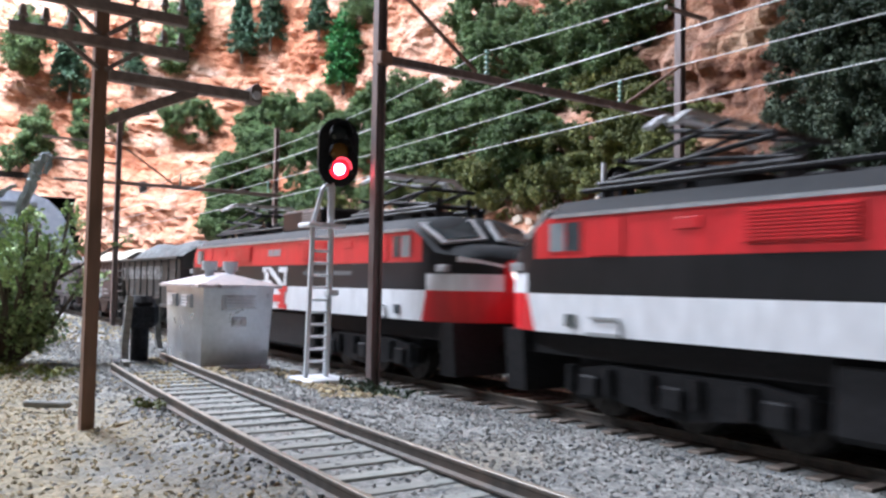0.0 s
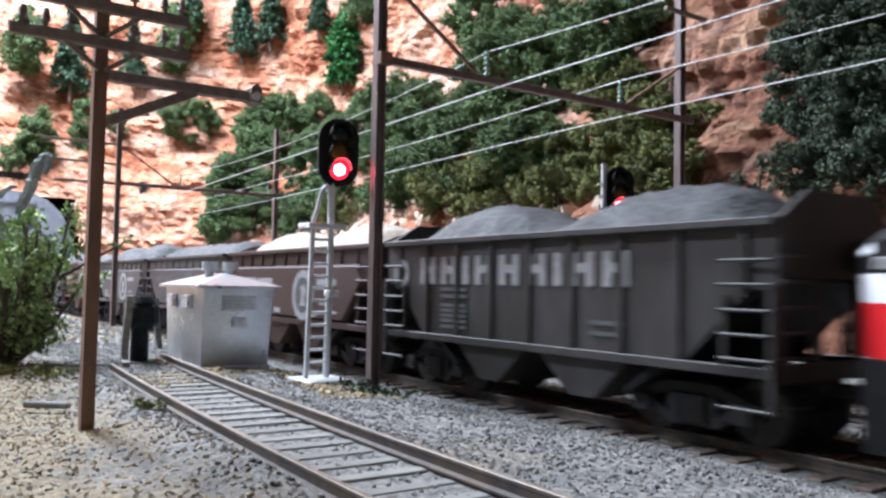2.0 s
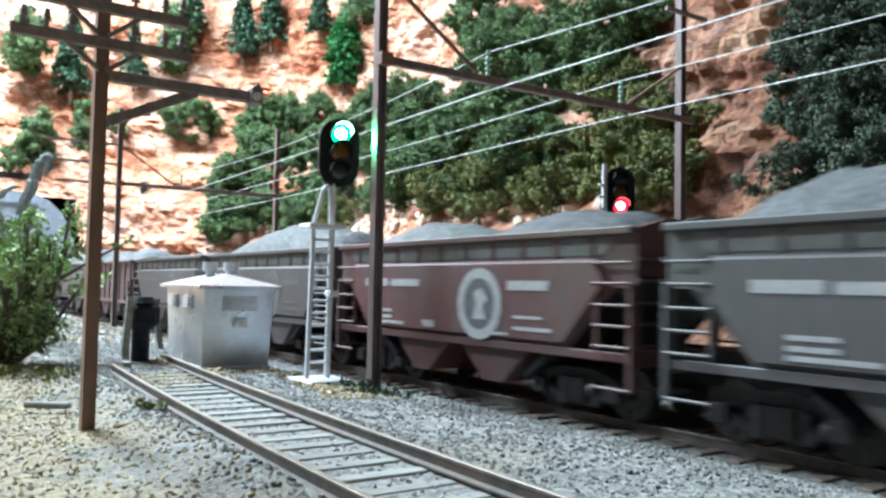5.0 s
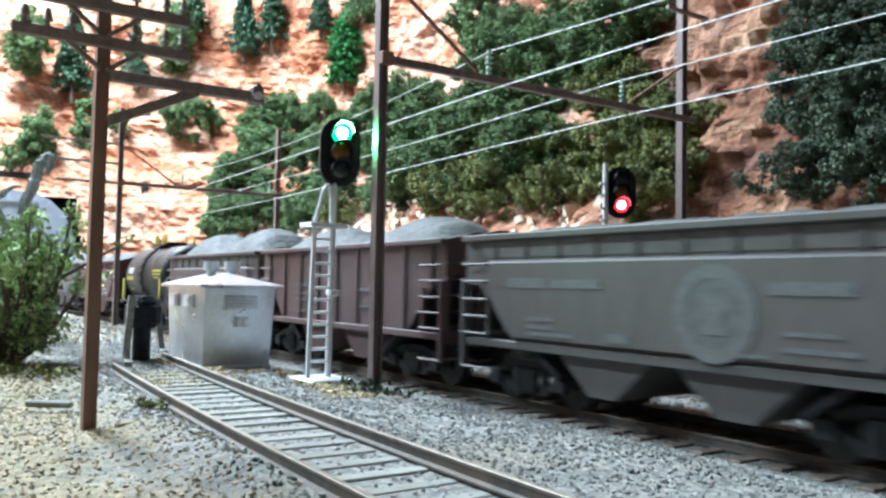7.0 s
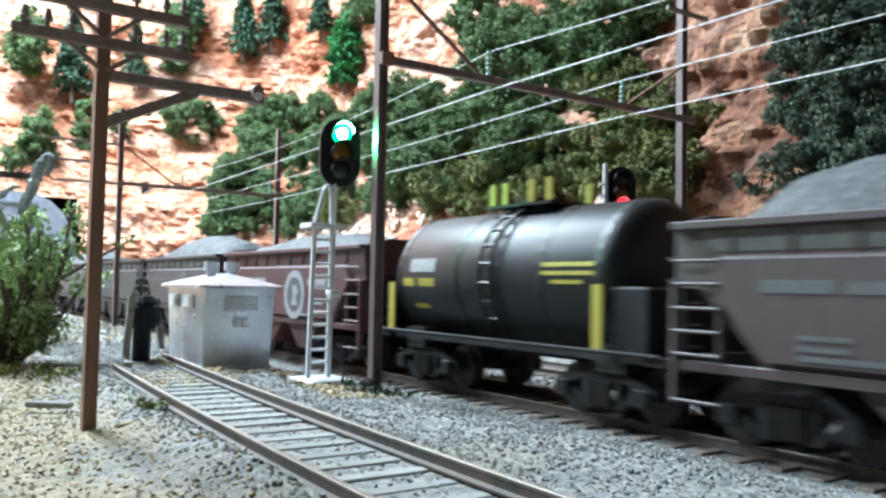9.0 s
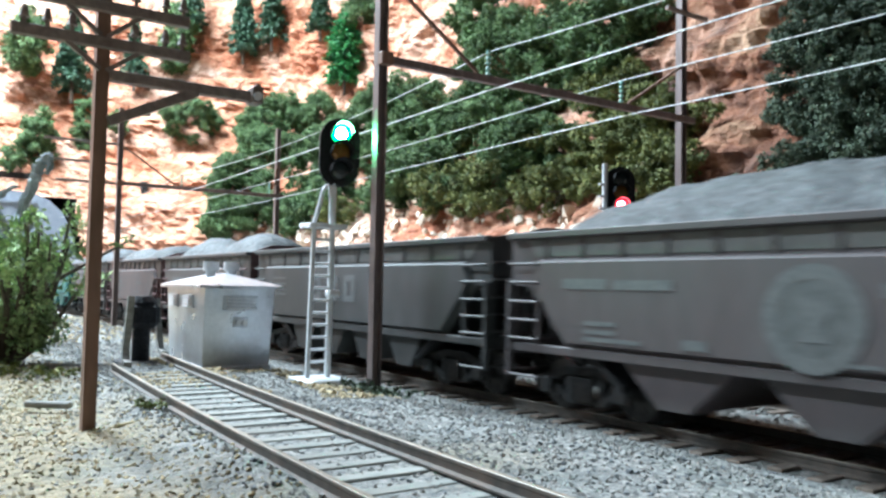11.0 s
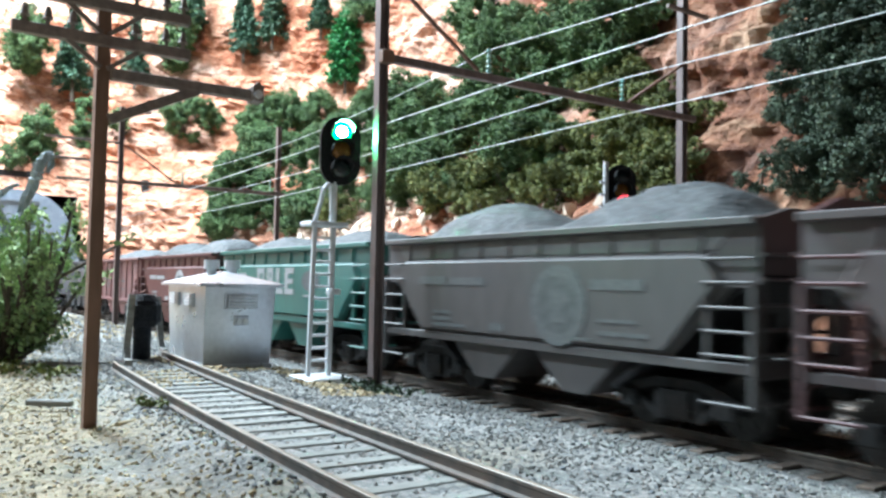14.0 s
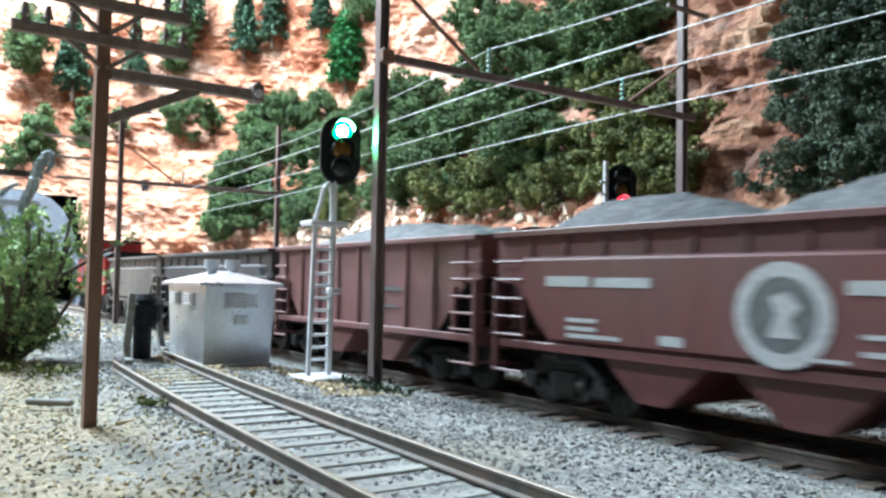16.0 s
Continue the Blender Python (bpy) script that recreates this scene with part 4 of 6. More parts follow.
DARK = [(-919, 275, 207, 52, 20), (-830, 340, 200, 58, 27), (-775, 280, 116, 42, 42), (-760, 262, 84, 34, 20), (-700, 326, 125, 31, 42), (-672, 302, 86, 34, 16),
        (-630, 378, 186, 60, 27), (-511, 326, 110, 43, 23), (-486, 380, 195, 39, 30), (-360, 366, 186, 38, 26), (-389, 328, 112, 39, 21), (-690, 364, 170, 36, 24), (-560, 350, 150, 40, 20), (-440, 350, 150, 32, 18)]
OLIVE = [(-401, 312, 86, 38, 16), (-310, 331, 104, 33, 21), (-279, 303, 76, 29, 13), (-334, 348, 140, 28, 16), (-342, 311, 84, 25, 14), (-608, 310, 86, 30, 14), (-297, 341, 122, 22, 14), (-450, 306, 92, 30, 13)]
BLUE = [(-184, 327, 130, 25, 25), (-170, 318, 94, 27, 25), (-183, 308, 74, 26, 11), (-172, 334, 136, 26, 24), (-152, 296, 68, 22, 11), (-130, 320, 110, 30, 30), (-110, 312, 80, 26, 16)]
LEFT = [(-985, 112, 285, 32, 34), (-940, 120, 175, 24, 30), (-955, 168, 196, 18, 28), (-935, 96, 150, 16, 15), (-960, 268, 312, 28, 45), (-760, 404, 320, 26, 23), (-530, 394, 254, 30, 20), (-940, 200, 200, 15, 18)]
DARK2 = [(-716, 352, 164, 36, 23), (-618, 354, 142, 38, 20), (-509, 356, 145, 38, 22), (-497, 368, 168, 29, 18), (-413, 361, 160, 18, 20), (-414, 375, 200, 31, 21), (-354, 358, 165, 28, 16), (-326, 367, 186, 17, 15),
         (-806, 322, 165, 44, 25), (-726, 286, 93, 33, 19), (-634, 317, 102, 32, 20), (-540, 317, 101, 29, 14), (-454, 312, 89, 26, 12), (-786, 364, 205, 40, 19), (-498, 391, 225, 40, 20)]
OLIVE2 = [(-264, 309, 83, 20, 18), (-283, 340, 118, 14, 12), (-360, 329, 106, 27, 18), (-425, 327, 106, 25, 15), (-257, 334, 116, 8, 6)]
BLUE2 = [(-216, 337, 138, 11, 14), (-188, 326, 108, 24, 19), (-169, 332, 112, 19, 22), (-153, 301, 76, 14, 15), (-191, 340, 150, 28, 15), (-214, 308, 72, 13, 4)]
DARK, OLIVE, BLUE = DARK + DARK2, OLIVE + OLIVE2, BLUE + BLUE2
for k, p in enumerate(DARK):
    shrub(*p, "leaf_dark", "dense dark green shrub clinging to the rock", 100 + k)
for k, p in enumerate(OLIVE):
    shrub(*p, "leaf_olive", "yellowish olive green shrub low on the hillside", 200 + k, 1.4)
for k, p in enumerate(BLUE):
    shrub(*p, "leaf_blue", "blue-green trailing shrub on the shaded hillside", 300 + k, 1.25)
for k, p in enumerate(LEFT):
    shrub(*p, "leaf_dark", "dark green bush on a high rock ledge", 400 + k, 2.2)


def fir(x, y, z, h, seed, mat="leaf_fir", label="dark blue-green model fir tree on the rock", wide=0.21, round_top=False):
    rng = np.random.default_rng(seed)
    t = thing("fir_tree", x, y, z - 3, label, "tree", "fir trees on the hillside")
    part("trunk", new_rod((0, 0, -4), (0, 0, h * 0.96), h * 0.022, 8, h * 0.006), M["bark"], t)
    tiers = 20
    pos, nor = [], []
    for k in range(tiers):
        u = (k + 0.4) / tiers
        zc = h * (0.12 + 0.88 * u)
        reach = h * wide * ((1 - u) ** 0.8 if not round_top else math.sqrt(max(1 - (1.6 * u - 0.6) ** 2, 0.03))) + h * 0.012
        for b in range(11):
            a = rng.uniform(0, 6.28)
            L = reach * rng.uniform(0.7, 1.12)
            m = int(12 + L * 2.2)
            s = rng.uniform(0.1, 1.0, m) ** 0.7
            p = np.stack([np.cos(a) * L * s, np.sin(a) * L * s, zc - 0.32 * L * s ** 1.5 + h * 0.03], 1) + rng.normal(size=(m, 3)) * h * 0.013
            pos.append(p)
            nor.append(rng.normal(size=(m, 3)) * 0.8 + (0, 0, 1))
    pos, nor = np.concatenate(pos), np.concatenate(nor)
    nor /= np.linalg.norm(nor, axis=1, keepdims=True)
    u = np.cross(nor, rng.normal(size=nor.shape))
    u /= np.linalg.norm(u, axis=1, keepdims=True)
    v = np.cross(nor, u)
    s = h * 0.026 * rng.uniform(0.6, 1.3, (len(pos), 1))
    q = np.stack([pos - u * s, pos - v * s * 0.4, pos + u * s, pos + v * s * 0.4], 1).reshape(-1, 3)
    tagged(arrays("crown", q, np.arange(len(q)).reshape(-1, 4), M[mat], t), kind="stuff")


for k, (x, y, z, h) in enumerate(((-985, 158, 231, 105), (-970, 222, 252, 80), (-910, 330, 289, 92), (-882, 354, 302, 92), (-806, 380, 300, 74), (-948, 280, 322, 84))):
    fir(x, y, z, h, 500 + k)
fir(-766, 391, 234, 84, 520, "leaf_bright", "bright emerald green rounded model tree", 0.25, True)


def near_bush():
    rng = np.random.default_rng(77)
    t = thing("bush", -250, 30, 0.8, "leafy mid-green bush on twisted stems beside the siding", "bush")
    tips, paths = [], []
    for k in range(34):
        a = rng.uniform(0, 6.28)
        rr = 25 * rng.uniform(0.1, 1.0) ** 0.6
        top = 10 + 36 * (1 - (rr / 27) ** 2 * 0.6) * rng.uniform(0.55, 1.0)
        e = np.array([math.cos(a) * rr * 0.9, math.sin(a) * rr - 6, top])
        m = e * 0.5 + rng.normal(size=3) * 2
        paths.append([((0, -5, -2), 1.3), (tuple(m), 0.7), (tuple(e), 0.3)])
        for s in (1.0, 0.82, 0.62, 0.42, 0.25):
            tips.append(e * s + rng.normal(size=3) * 3.0 + (0, 0, 1.5))
    # one tall shoot and one low branch that reaches past the pole
    for e in ((4, 11.0, 44.0), (2, 13.0, 40), (3, 12, 35), (2, 9.5, 30), (6, 26, 36.0), (5, 22.5, 34)):
        tips.append(np.array(e))
    paths.append([((0, -4, 4), 1.1), ((2, 8, 24), 0.7), ((4, 11, 45), 0.3)])
    paths.append([((2, 8, 24), 0.6), ((5, 20, 32), 0.45), ((6, 27, 36.5), 0.25)])
    rad = rng.uniform(2.0, 4.6, len(tips))
    rad[-6:] = (2.6, 3.0, 3.4, 3.4, 2.0, 1.6)
    q, f = leaves(rng, tips, rad, 1.5, 0.75, 0.85, 0.9)
    tagged(arrays("crown", q, f, M["leaf_bush"], t), kind="stuff")
    for path in paths:
        part("stem", stem_mesh([path]), M["bark"], t)


near_bush()


def drift_tree():
    t = thing("dead_tree", -330, 34, 1.0, "gnarled grey weathered dead tree behind the bush", "dead tree")
    trunk = [((4, -3, -2), 4.2), ((2, -1, 18), 3.4), ((0, 0.5, 36), 2.8), ((-1, 4.5, 50), 2.5), ((0, 7.5, 60), 2.2), ((1, 9.0, 66), 2.0), ((0, 12.0, 70.5), 1.5), ((-1, 13.2, 68), 1.2), ((-1, 11.6, 63), 1.0)]
    part("trunk", stem_mesh([gnarled(trunk, 3)]), M["drift"], t, smooth=True)
    for path in ([((0, 0.5, 36), 2.2), ((1, -3, 44), 1.7), ((0, -6, 52), 1.3), ((0, -1, 56), 1.1), ((1, 2, 57.5), 0.7)],
                 [((0, 2, 40), 1.8), ((2, 6, 43), 1.4), ((1, 7, 49), 1.1), ((0, 3, 51), 0.8)],
                 [((0, -1, 33), 2.0), ((2, -6, 38), 1.6), ((1, -10, 46), 1.3), ((0, -8, 51), 0.9)],
                 [((2, 0, 30), 2.2), ((3, 8, 35), 1.5), ((3, 14, 36), 0.9)]):
        part("limb", stem_mesh([gnarled(path, 4, 4, 0.8)]), M["drift"], t, smooth=True)


drift_tree()


def tufts():
    rng = np.random.default_rng(9)
    for k, (x, y, r, h, mat, label) in enumerate(((-168, 93, 8.0, 2.2, "leaf_blue", "grey-green lichen tuft at the mast's foot"), (-157, 90, 9.0, 1.4, "leaf_blue", "grey-green lichen tuft in the ballast"),
                                                  (-150, 40, 3.0, 0.8, "leaf_olive", "small green weed in the gravel"), (-206, 30, 9.0, 1.6, "leaf_olive", "low weeds under the bush"), (-224, 22, 10.0, 2.4, "leaf_olive", "low weeds under the bush"))):
        t = thing("weed_tuft", x, y, ground_z(x, y), label, "weed", "weeds on the ground")
        n = int(r * 5)
        c = np.stack([rng.normal(size=n) * r * 0.5, rng.normal(size=n) * r * 0.4, rng.uniform(0.0, h, n)], 1)
        q, f = leaves(rng, c, rng.uniform(0.6, 1.3, n), 0.9, 0.6, 0.7)
        tagged(arrays("foliage", q, f, M[mat], t), kind="stuff")


tufts()


# ---- broken stone on the lower hillside ----
def talus():
    rng = np.random.default_rng(31)
    unit = np.array([(1, 0, 0), (-1, 0, 0), (0, 1, 0), (0, -1, 0), (0, 0, 1), (0, 0, -1), (0.7, 0.7, 0.5), (-0.7, 0.6, 0.5), (0.6, -0.7, -0.5), (-0.6, -0.7, 0.5)], float)
    me = []
    for k in range(6):
        bm = bmesh.new()
        for u in unit * rng.uniform(0.75, 1.15, (10, 1)):
            bm.verts.new(tuple(u))
        bmesh.ops.convex_hull(bm, input=bm.verts)
        me.append(mesh_of(bm, M["stone"]))
    t = thing("stone_scree", -470, 300, 60, "pale cream broken stones heaped on the lower hillside", "stones", kind="stuff")
    ks = [k for k in range(len(CURVE)) if -720 < CURVE[k].x < -300 and CURVE[k].y > 200]
    base = Vector((-470, 300, 60))
    for i in range(300):
        k = ks[int(rng.random() * len(ks))]
        v = 44 + 50 * rng.random() ** 1.3
        p = hill_point(k, v) - base
        o = part("stone", me[i % 6], None, t, at=tuple(p))
        s = rng.uniform(1.8, 5.6)
        o.matrix_basis = Matrix.LocRotScale(Vector(p) * K, Euler(rng.random(3) * 6.28), Vector((s, s * 0.85, s * 0.75)))


talus()
# ---- the train ----
ROLLING, WHEELS = [], []      # (thing, x at the start), (wheelset, its place on its truck, radius)


def paint(name, c, weather=(0.2, 0.18, 0.17), amount=0.45, rough=0.5):
    return material(name, [0.85 * v for v in c], [1.12 * v for v in c], 2.5, rough, 0, 0.12, stain=weather, stain_size=14, stain_amount=amount, stretch=(1, 1, 0.35), depth=0.08)


M["letter"] = material("weathered_white_lettering", (0.21, 0.21, 0.215), (0.34, 0.34, 0.34), 1.0, 0.7, 0, 0.0)
M["letter_grey"] = material("faded_grey_lettering", (0.062, 0.065, 0.065), (0.1, 0.104, 0.104), 1.0, 0.7, 0, 0.0)
M["emblem_field"] = material("dark_emblem_field", (0.045, 0.048, 0.048), (0.08, 0.084, 0.084), 2.0, 0.7, 0, 0)
M["letter_yellow"] = material("yellow_lettering", (0.3, 0.26, 0.025), (0.42, 0.36, 0.05), 1.0, 0.6, 0, 0.0)
M["truck"] = material("grimy_truck_grey", (0.011, 0.011, 0.011), (0.03, 0.029, 0.028), 1.3, 0.75, 0.1, 0.4, stain=(0.05, 0.038, 0.03), stain_size=4)
M["wheel"] = material("dark_wheel_steel", (0.03, 0.027, 0.025), (0.06, 0.055, 0.05), 2.0, 0.45, 0.5, 0.1)
M["band"] = material("dusty_grey_band", (0.082, 0.082, 0.078), (0.12, 0.12, 0.114), 3.0, 0.7, 0, 0.1)
M["nh_red"] = paint("vermilion_paint", (0.6, 0.018, 0.022), (0.45, 0.02, 0.022), 0.2, 0.35)
M["nh_black"] = paint("gloss_black_paint", (0.012, 0.012, 0.013), (0.02, 0.02, 0.02), 0.3, 0.35)
M["nh_white"] = paint("cool_white_paint", (0.72, 0.74, 0.76), (0.6, 0.6, 0.62), 0.3, 0.35)
M["roof"] = paint("dark_grey_roof", (0.014, 0.016, 0.018), (0.035, 0.035, 0.035), 0.5, 0.75)
M["trim"] = material("silver_trim", (0.3, 0.32, 0.33), (0.45, 0.47, 0.48), 2, 0.35, 0.5, 0)
M["pane"] = material("dark_window_glass", (0.03, 0.04, 0.045), (0.07, 0.085, 0.09), 6, 0.08, 0, 0)
M["lit"] = glowing("headlight_glow", (1.0, 0.95, 0.85), 3.0)
# the pale base colour paints a bright reflection into the glass
M["screen"] = material("glass_with_painted_reflection", (0.16, 0.19, 0.2), (0.3, 0.34, 0.36), 9, 0.12, 0, 0)


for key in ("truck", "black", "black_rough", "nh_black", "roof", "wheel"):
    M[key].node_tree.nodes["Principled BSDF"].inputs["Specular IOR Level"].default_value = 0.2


def wheelset(parent, x, r):
    bm = bmesh.new()
    for s in (-1, 1):
        rod(bm, (0, s * 7.6, 0), (0, s * 9.6, 0), r, 20)
        rod(bm, (0, s * 7.0, 0), (0, s * 7.6, 0), r + 0.5, 20)
        rod(bm, (0, s * 9.6, 0), (0, s * 10.6, 0), 1.4, 8)
        for k in range(6):
            a = k * math.pi / 3
            rod(bm, (0.62 * r * math.cos(a), s * 9.3, 0.62 * r * math.sin(a)), (0.62 * r * math.cos(a), s * 9.8, 0.62 * r * math.sin(a)), 0.5, 6)
    rod(bm, (0, -12.5, 0), (0, 12.5, 0), 0.9, 8)
    w = part("wheelset", bm, M["wheel"], parent, at=(x, 0, r))
    WHEELS.append((w, (x, 0, r), r))


def freight_truck(parent, x):
    bm = bmesh.new()
    for s in (-1, 1):
        a, b = sorted((s * 12.2, s * 14.0))
        plate(bm, [(-13.2, 5.0), (-10, 6.0), (-5, 7.9), (5, 7.9), (10, 6.0), (13.2, 5.0), (13.2, 6.8), (10, 8.0), (5, 9.5), (-5, 9.5), (-10, 8.0), (-13.2, 6.8)], "y", a, b)
        plate(bm, [(-9.4, 5.6), (-5.0, 2.3), (5.0, 2.3), (9.4, 5.6), (7.4, 5.6), (4.4, 3.4), (-4.4, 3.4), (-7.4, 5.6)], "y", a, b)
        for j in (-4.3, 4.3):
            box(bm, j - 0.7, j + 0.7, a, b, 2.8, 8.4)
        for j in (-10.3, 10.3):
            box(bm, j - 1.9, j + 1.9, min(s * 14.0, s * 15.2), max(s * 14.0, s * 15.2), 3.6, 7.0, bevel=0.3)
        for j in (-2.2, 0, 2.2):
            rod(bm, (j, s * 14.4, 3.0), (j, s * 14.4, 7.6), 0.95, 8)
    box(bm, -2.6, 2.6, -13, 13, 6.0, 9.6)
    t = part("truck", bm, M["truck"], parent, at=(x, 0, 0))
    for j in (-10.3, 10.3):
        wheelset(t, j, 5.2)


def coupler(parent, x, s):
    bm = new_box(min(x, x + s * 5.2), max(x, x + s * 5.2), -1.3, 1.3, 8.2, 10.6, bevel=0.3)
    box(bm, min(x + s * 3, x + s * 6), max(x + s * 3, x + s * 6), -2.2, 2.2, 7.8, 11.0, bevel=0.4)
    part("coupler", bm, M["truck"], parent)


def heap(parent, lb, base, height, mat, seed, humps=2, label="heaped crushed coal load"):
    nx, ny = 56, 22
    v, x0 = [], lb / 2 - 2.0
    for i in range(nx + 1):
        for j in range(ny + 1):
            x, y = -x0 + 2 * x0 * i / nx, -16.2 + 32.4 * j / ny
            edge = max(0.0, 1 - (abs(y) / 16.2) ** 2.2) * min(1, (x0 - abs(x)) / 12.0)
            hump = 0.35 + 0.65 * abs(math.cos(math.pi * humps * (x / (2 * x0) + (0.5 if humps % 2 == 0 else 0)) + math.pi / 2 * (humps % 2 == 0)))if humps else 0.5
            v.append((x, y, base + edge * height * hump + 0.9 * edge * fbm(x * 0.16, y * 0.16, seed, 4) + 0.5 * noise.noise(Vector((x * 0.9, y * 0.9, seed)))))
    i, j = np.meshgrid(np.arange(nx), np.arange(ny), indexing="ij")
    a = (i * (ny + 1) + j).ravel()
    tagged(arrays("load", v, np.stack([a, a + ny + 1, a + ny + 2, a + 1], 1), mat, parent, label, smooth=True), kind="stuff")


def bars(parent, mat, rows, side, name="lettering"):
    """Plain bars in place of writing: (x0, x1, z0, z1) on the car's near or far side at y = side."""
    for x0, x1, z0, z1 in rows:
        a, b = sorted((side, side + (0.12 if side > 0 else -0.12)))
        part(name, new_box(x0, x1, a, b, z0, z1), mat, parent)


def emblem(parent, x, z, r, y, bright="letter", dim="letter_grey"):
    a, b = sorted((y, y - 0.14))
    part("emblem_ring", ring(bmesh.new(), x, z, r * 0.72, r, a, b), M[bright], parent)
    c, d = sorted((y, y - 0.1))
    part("emblem_disc", new_plate(disc_outline(x, z, r * 0.72), "y", c, d), M["emblem_field"], parent)
    e, f = sorted((y - 0.1, y - 0.16))
    part("emblem_shape", new_plate([(x - 2.2, z - 3.4), (x + 2.6, z - 3.4), (x + 1.4, z - 0.5), (x + 2.9, z + 1.2), (x + 0.9, z + 3.6), (x - 1.8, z + 2.6), (x - 0.9, z + 0.2)], "y", e, f), M[bright], parent)


RUNGS = {}


def rung_mesh(mat, axis):
    key = (mat.name, axis)
    if key not in RUNGS:
        d = Vector((4.5, 0, 0)) if axis == "x" else Vector((0, 4.1, 0))
        RUNGS[key] = mesh_of(new_rod(-d, d, 0.32, 6), mat)
    return RUNGS[key]


def hopper(rear, lb, mat, label, style="offset", bays=2, load=7.0, humps=2, load_mat="coal", art="", hump=2.5, letters="letter", ends=None, band="band", seed=1.0):
    c = rear + lb / 2
    t = thing("hopper_car", c, 127, 0, label, "hopper car", "hopper cars of the train")
    ROLLING.append((t, c))
    e = lb / 2
    top, low = 36.0, 13.6
    endmat = ends or mat
    for s in (-1, 1):
        y = s * 18.0
        inner, outer = s * 16.9, y
        outline = [(-e, top), (e, top), (e, 25.5), (e - 5, 25.5), (e - 17, low), (-e + 17, low), (-e + 5, 25.5), (-e, 25.5)]
        side = bmesh.new()
        plate(side, outline, "y", min(inner, s * 17.3), max(inner, s * 17.3))
        panel = part("side", side, mat, t)
        if style == "offset":
            f = bmesh.new()
            lo = [(-e + 9, 31.2), (e - 9, 31.2), (e - 6, 26.5), (e - 17.4, low + 0.4), (-e + 17.4, low + 0.4), (-e + 6, 26.5)]
            hi = [(-e + 9.6, 30.2), (e - 9.6, 30.2), (e - 7, 26.5), (e - 18, low + 1.0), (-e + 18, low + 1.0), (-e + 7, 26.5)]
            va = [f.verts.new((p[0], s * 17.3, p[1])) for p in lo]
            vb = [f.verts.new((p[0], s * 18.6, p[1])) for p in hi]
            for i in range(6):
                f.faces.new((va[i], va[(i + 1) % 6], vb[(i + 1) % 6], vb[i]))
            f.faces.new(vb)
            part("bulged_panel", f, mat, panel)
            if band:
                part("upper_band", new_plate([(-e + 8, 31.5), (e - 8, 31.5), (e - 13 + 8, 34.9), (-e + 13 - 8, 34.9)], "y", min(s * 17.3, s * 17.45), max(s * 17.3, s * 17.45)), M[band], panel, "dusty pale band under the top rail")
            for k in range(10):
                x = -e + 11 + k * (2 * e - 22) / 9
                g = bmesh.new()
                va = [g.verts.new(p) for p in ((x - 0.35, s * 17.3, 31.0), (x + 0.35, s * 17.3, 31.0), (x + 0.35, s * 17.9, 31.0), (x - 0.35, s * 17.9, 31.0), (x - 0.7, s * 17.3, 35), (x + 0.7, s * 17.3, 35), (x + 0.7, s * 17.7, 35), (x - 0.7, s * 17.7, 35))]
                for q in ((0, 1, 2, 3), (4, 5, 6, 7), (0, 1, 5, 4), (1, 2, 6, 5), (2, 3, 7, 6), (3, 0, 4, 7)):
                    g.faces.new([va[i] for i in q])
                part("gusset", g, mat, panel)
            face = s * 18.6
        else:
            for k in range(9):
                x = -e + 6 + k * (2 * e - 12) / 8
                zb = low if abs(x) < e - 17 else low + (abs(x) - (e - 17)) * 0.95
                part("rib", new_box(x - 0.9, x + 0.9, min(s * 17.3, s * 17.95), max(s * 17.3, s * 17.95), zb, top - 0.5, bevel=0.2), mat, panel)
            face = s * 17.5
        part("top_rail", new_box(-e, e, min(s * 17.0, s * 19.0), max(s * 17.0, s * 19.0), 35.2, 36.6, bevel=0.2), mat, t)
        part("side_sill", new_box(-e, e, min(s * 16.6, s * 18.2), max(s * 16.6, s * 18.2), 11.9, 13.6, bevel=0.15), mat, t)
        # lettering stands as plain bars
        if art == "gn":
            bars(t, M[letters], ((-e + 17, -e + 29, 25.0, 27.0), (-e + 30.5, -e + 44, 25.0, 26.8), (e - 35, e - 22, 24.6, 26.6), (-e + 23, -e + 31, 18.2, 19.0), (-e + 23, -e + 31, 16.6, 17.4), (-e + 23, -e + 37, 15.2, 16.0), (e - 33, e - 24, 18.6, 19.3), (e - 33, e - 21, 16.2, 17.0), (-e + 46, -e + 51, 15.2, 16.9), (e - 42, e - 35, 14.9, 15.5)), face)
            if s < 0:
                emblem(t, 12.0, 21.4, 8.0, face, letters)
        elif art == "vgn":
            x = -41.0
            for w in (6.4, 6.4, 2.4, 6.4, 6.8, 6.0, 2.4, 6.4, 6.4):
                bars(t, M["letter"], ((x, x + w * 0.34, 25.6, 32.2), (x + w * 0.66, x + w, 25.6, 32.2), (x + w * 0.34, x + w * 0.66, 28.2, 30.0)) if w > 3 else ((x, x + w, 25.6, 32.2),), face)
                x += w + 2.4
            bars(t, M["letter_grey"], [(-32, -22, z, z + 0.8) for z in (24.0, 22.4, 20.2, 19.0, 17.8, 16.6, 15.2)] + [(18, 27, 18.4, 19.2), (18, 26, 16.4, 17.2)], face)
            part("emblem_ring", ring(bmesh.new(), -e + 7, 28.2, 2.0, 3.6, min(face, face + s * 0.14), max(face, face + s * 0.14)), M["letter"], t)
        elif art == "bo":
            for x in (-21, -10, 1):
                bars(t, M["letter_grey"], ((x, x + 2.2, 20.0, 27.8), (x + 2.2, x + 6.4, 26.0, 27.8), (x + 2.2, x + 6.4, 20.0, 21.8), (x + 4.4, x + 6.4, 21.8, 26.0)), face)
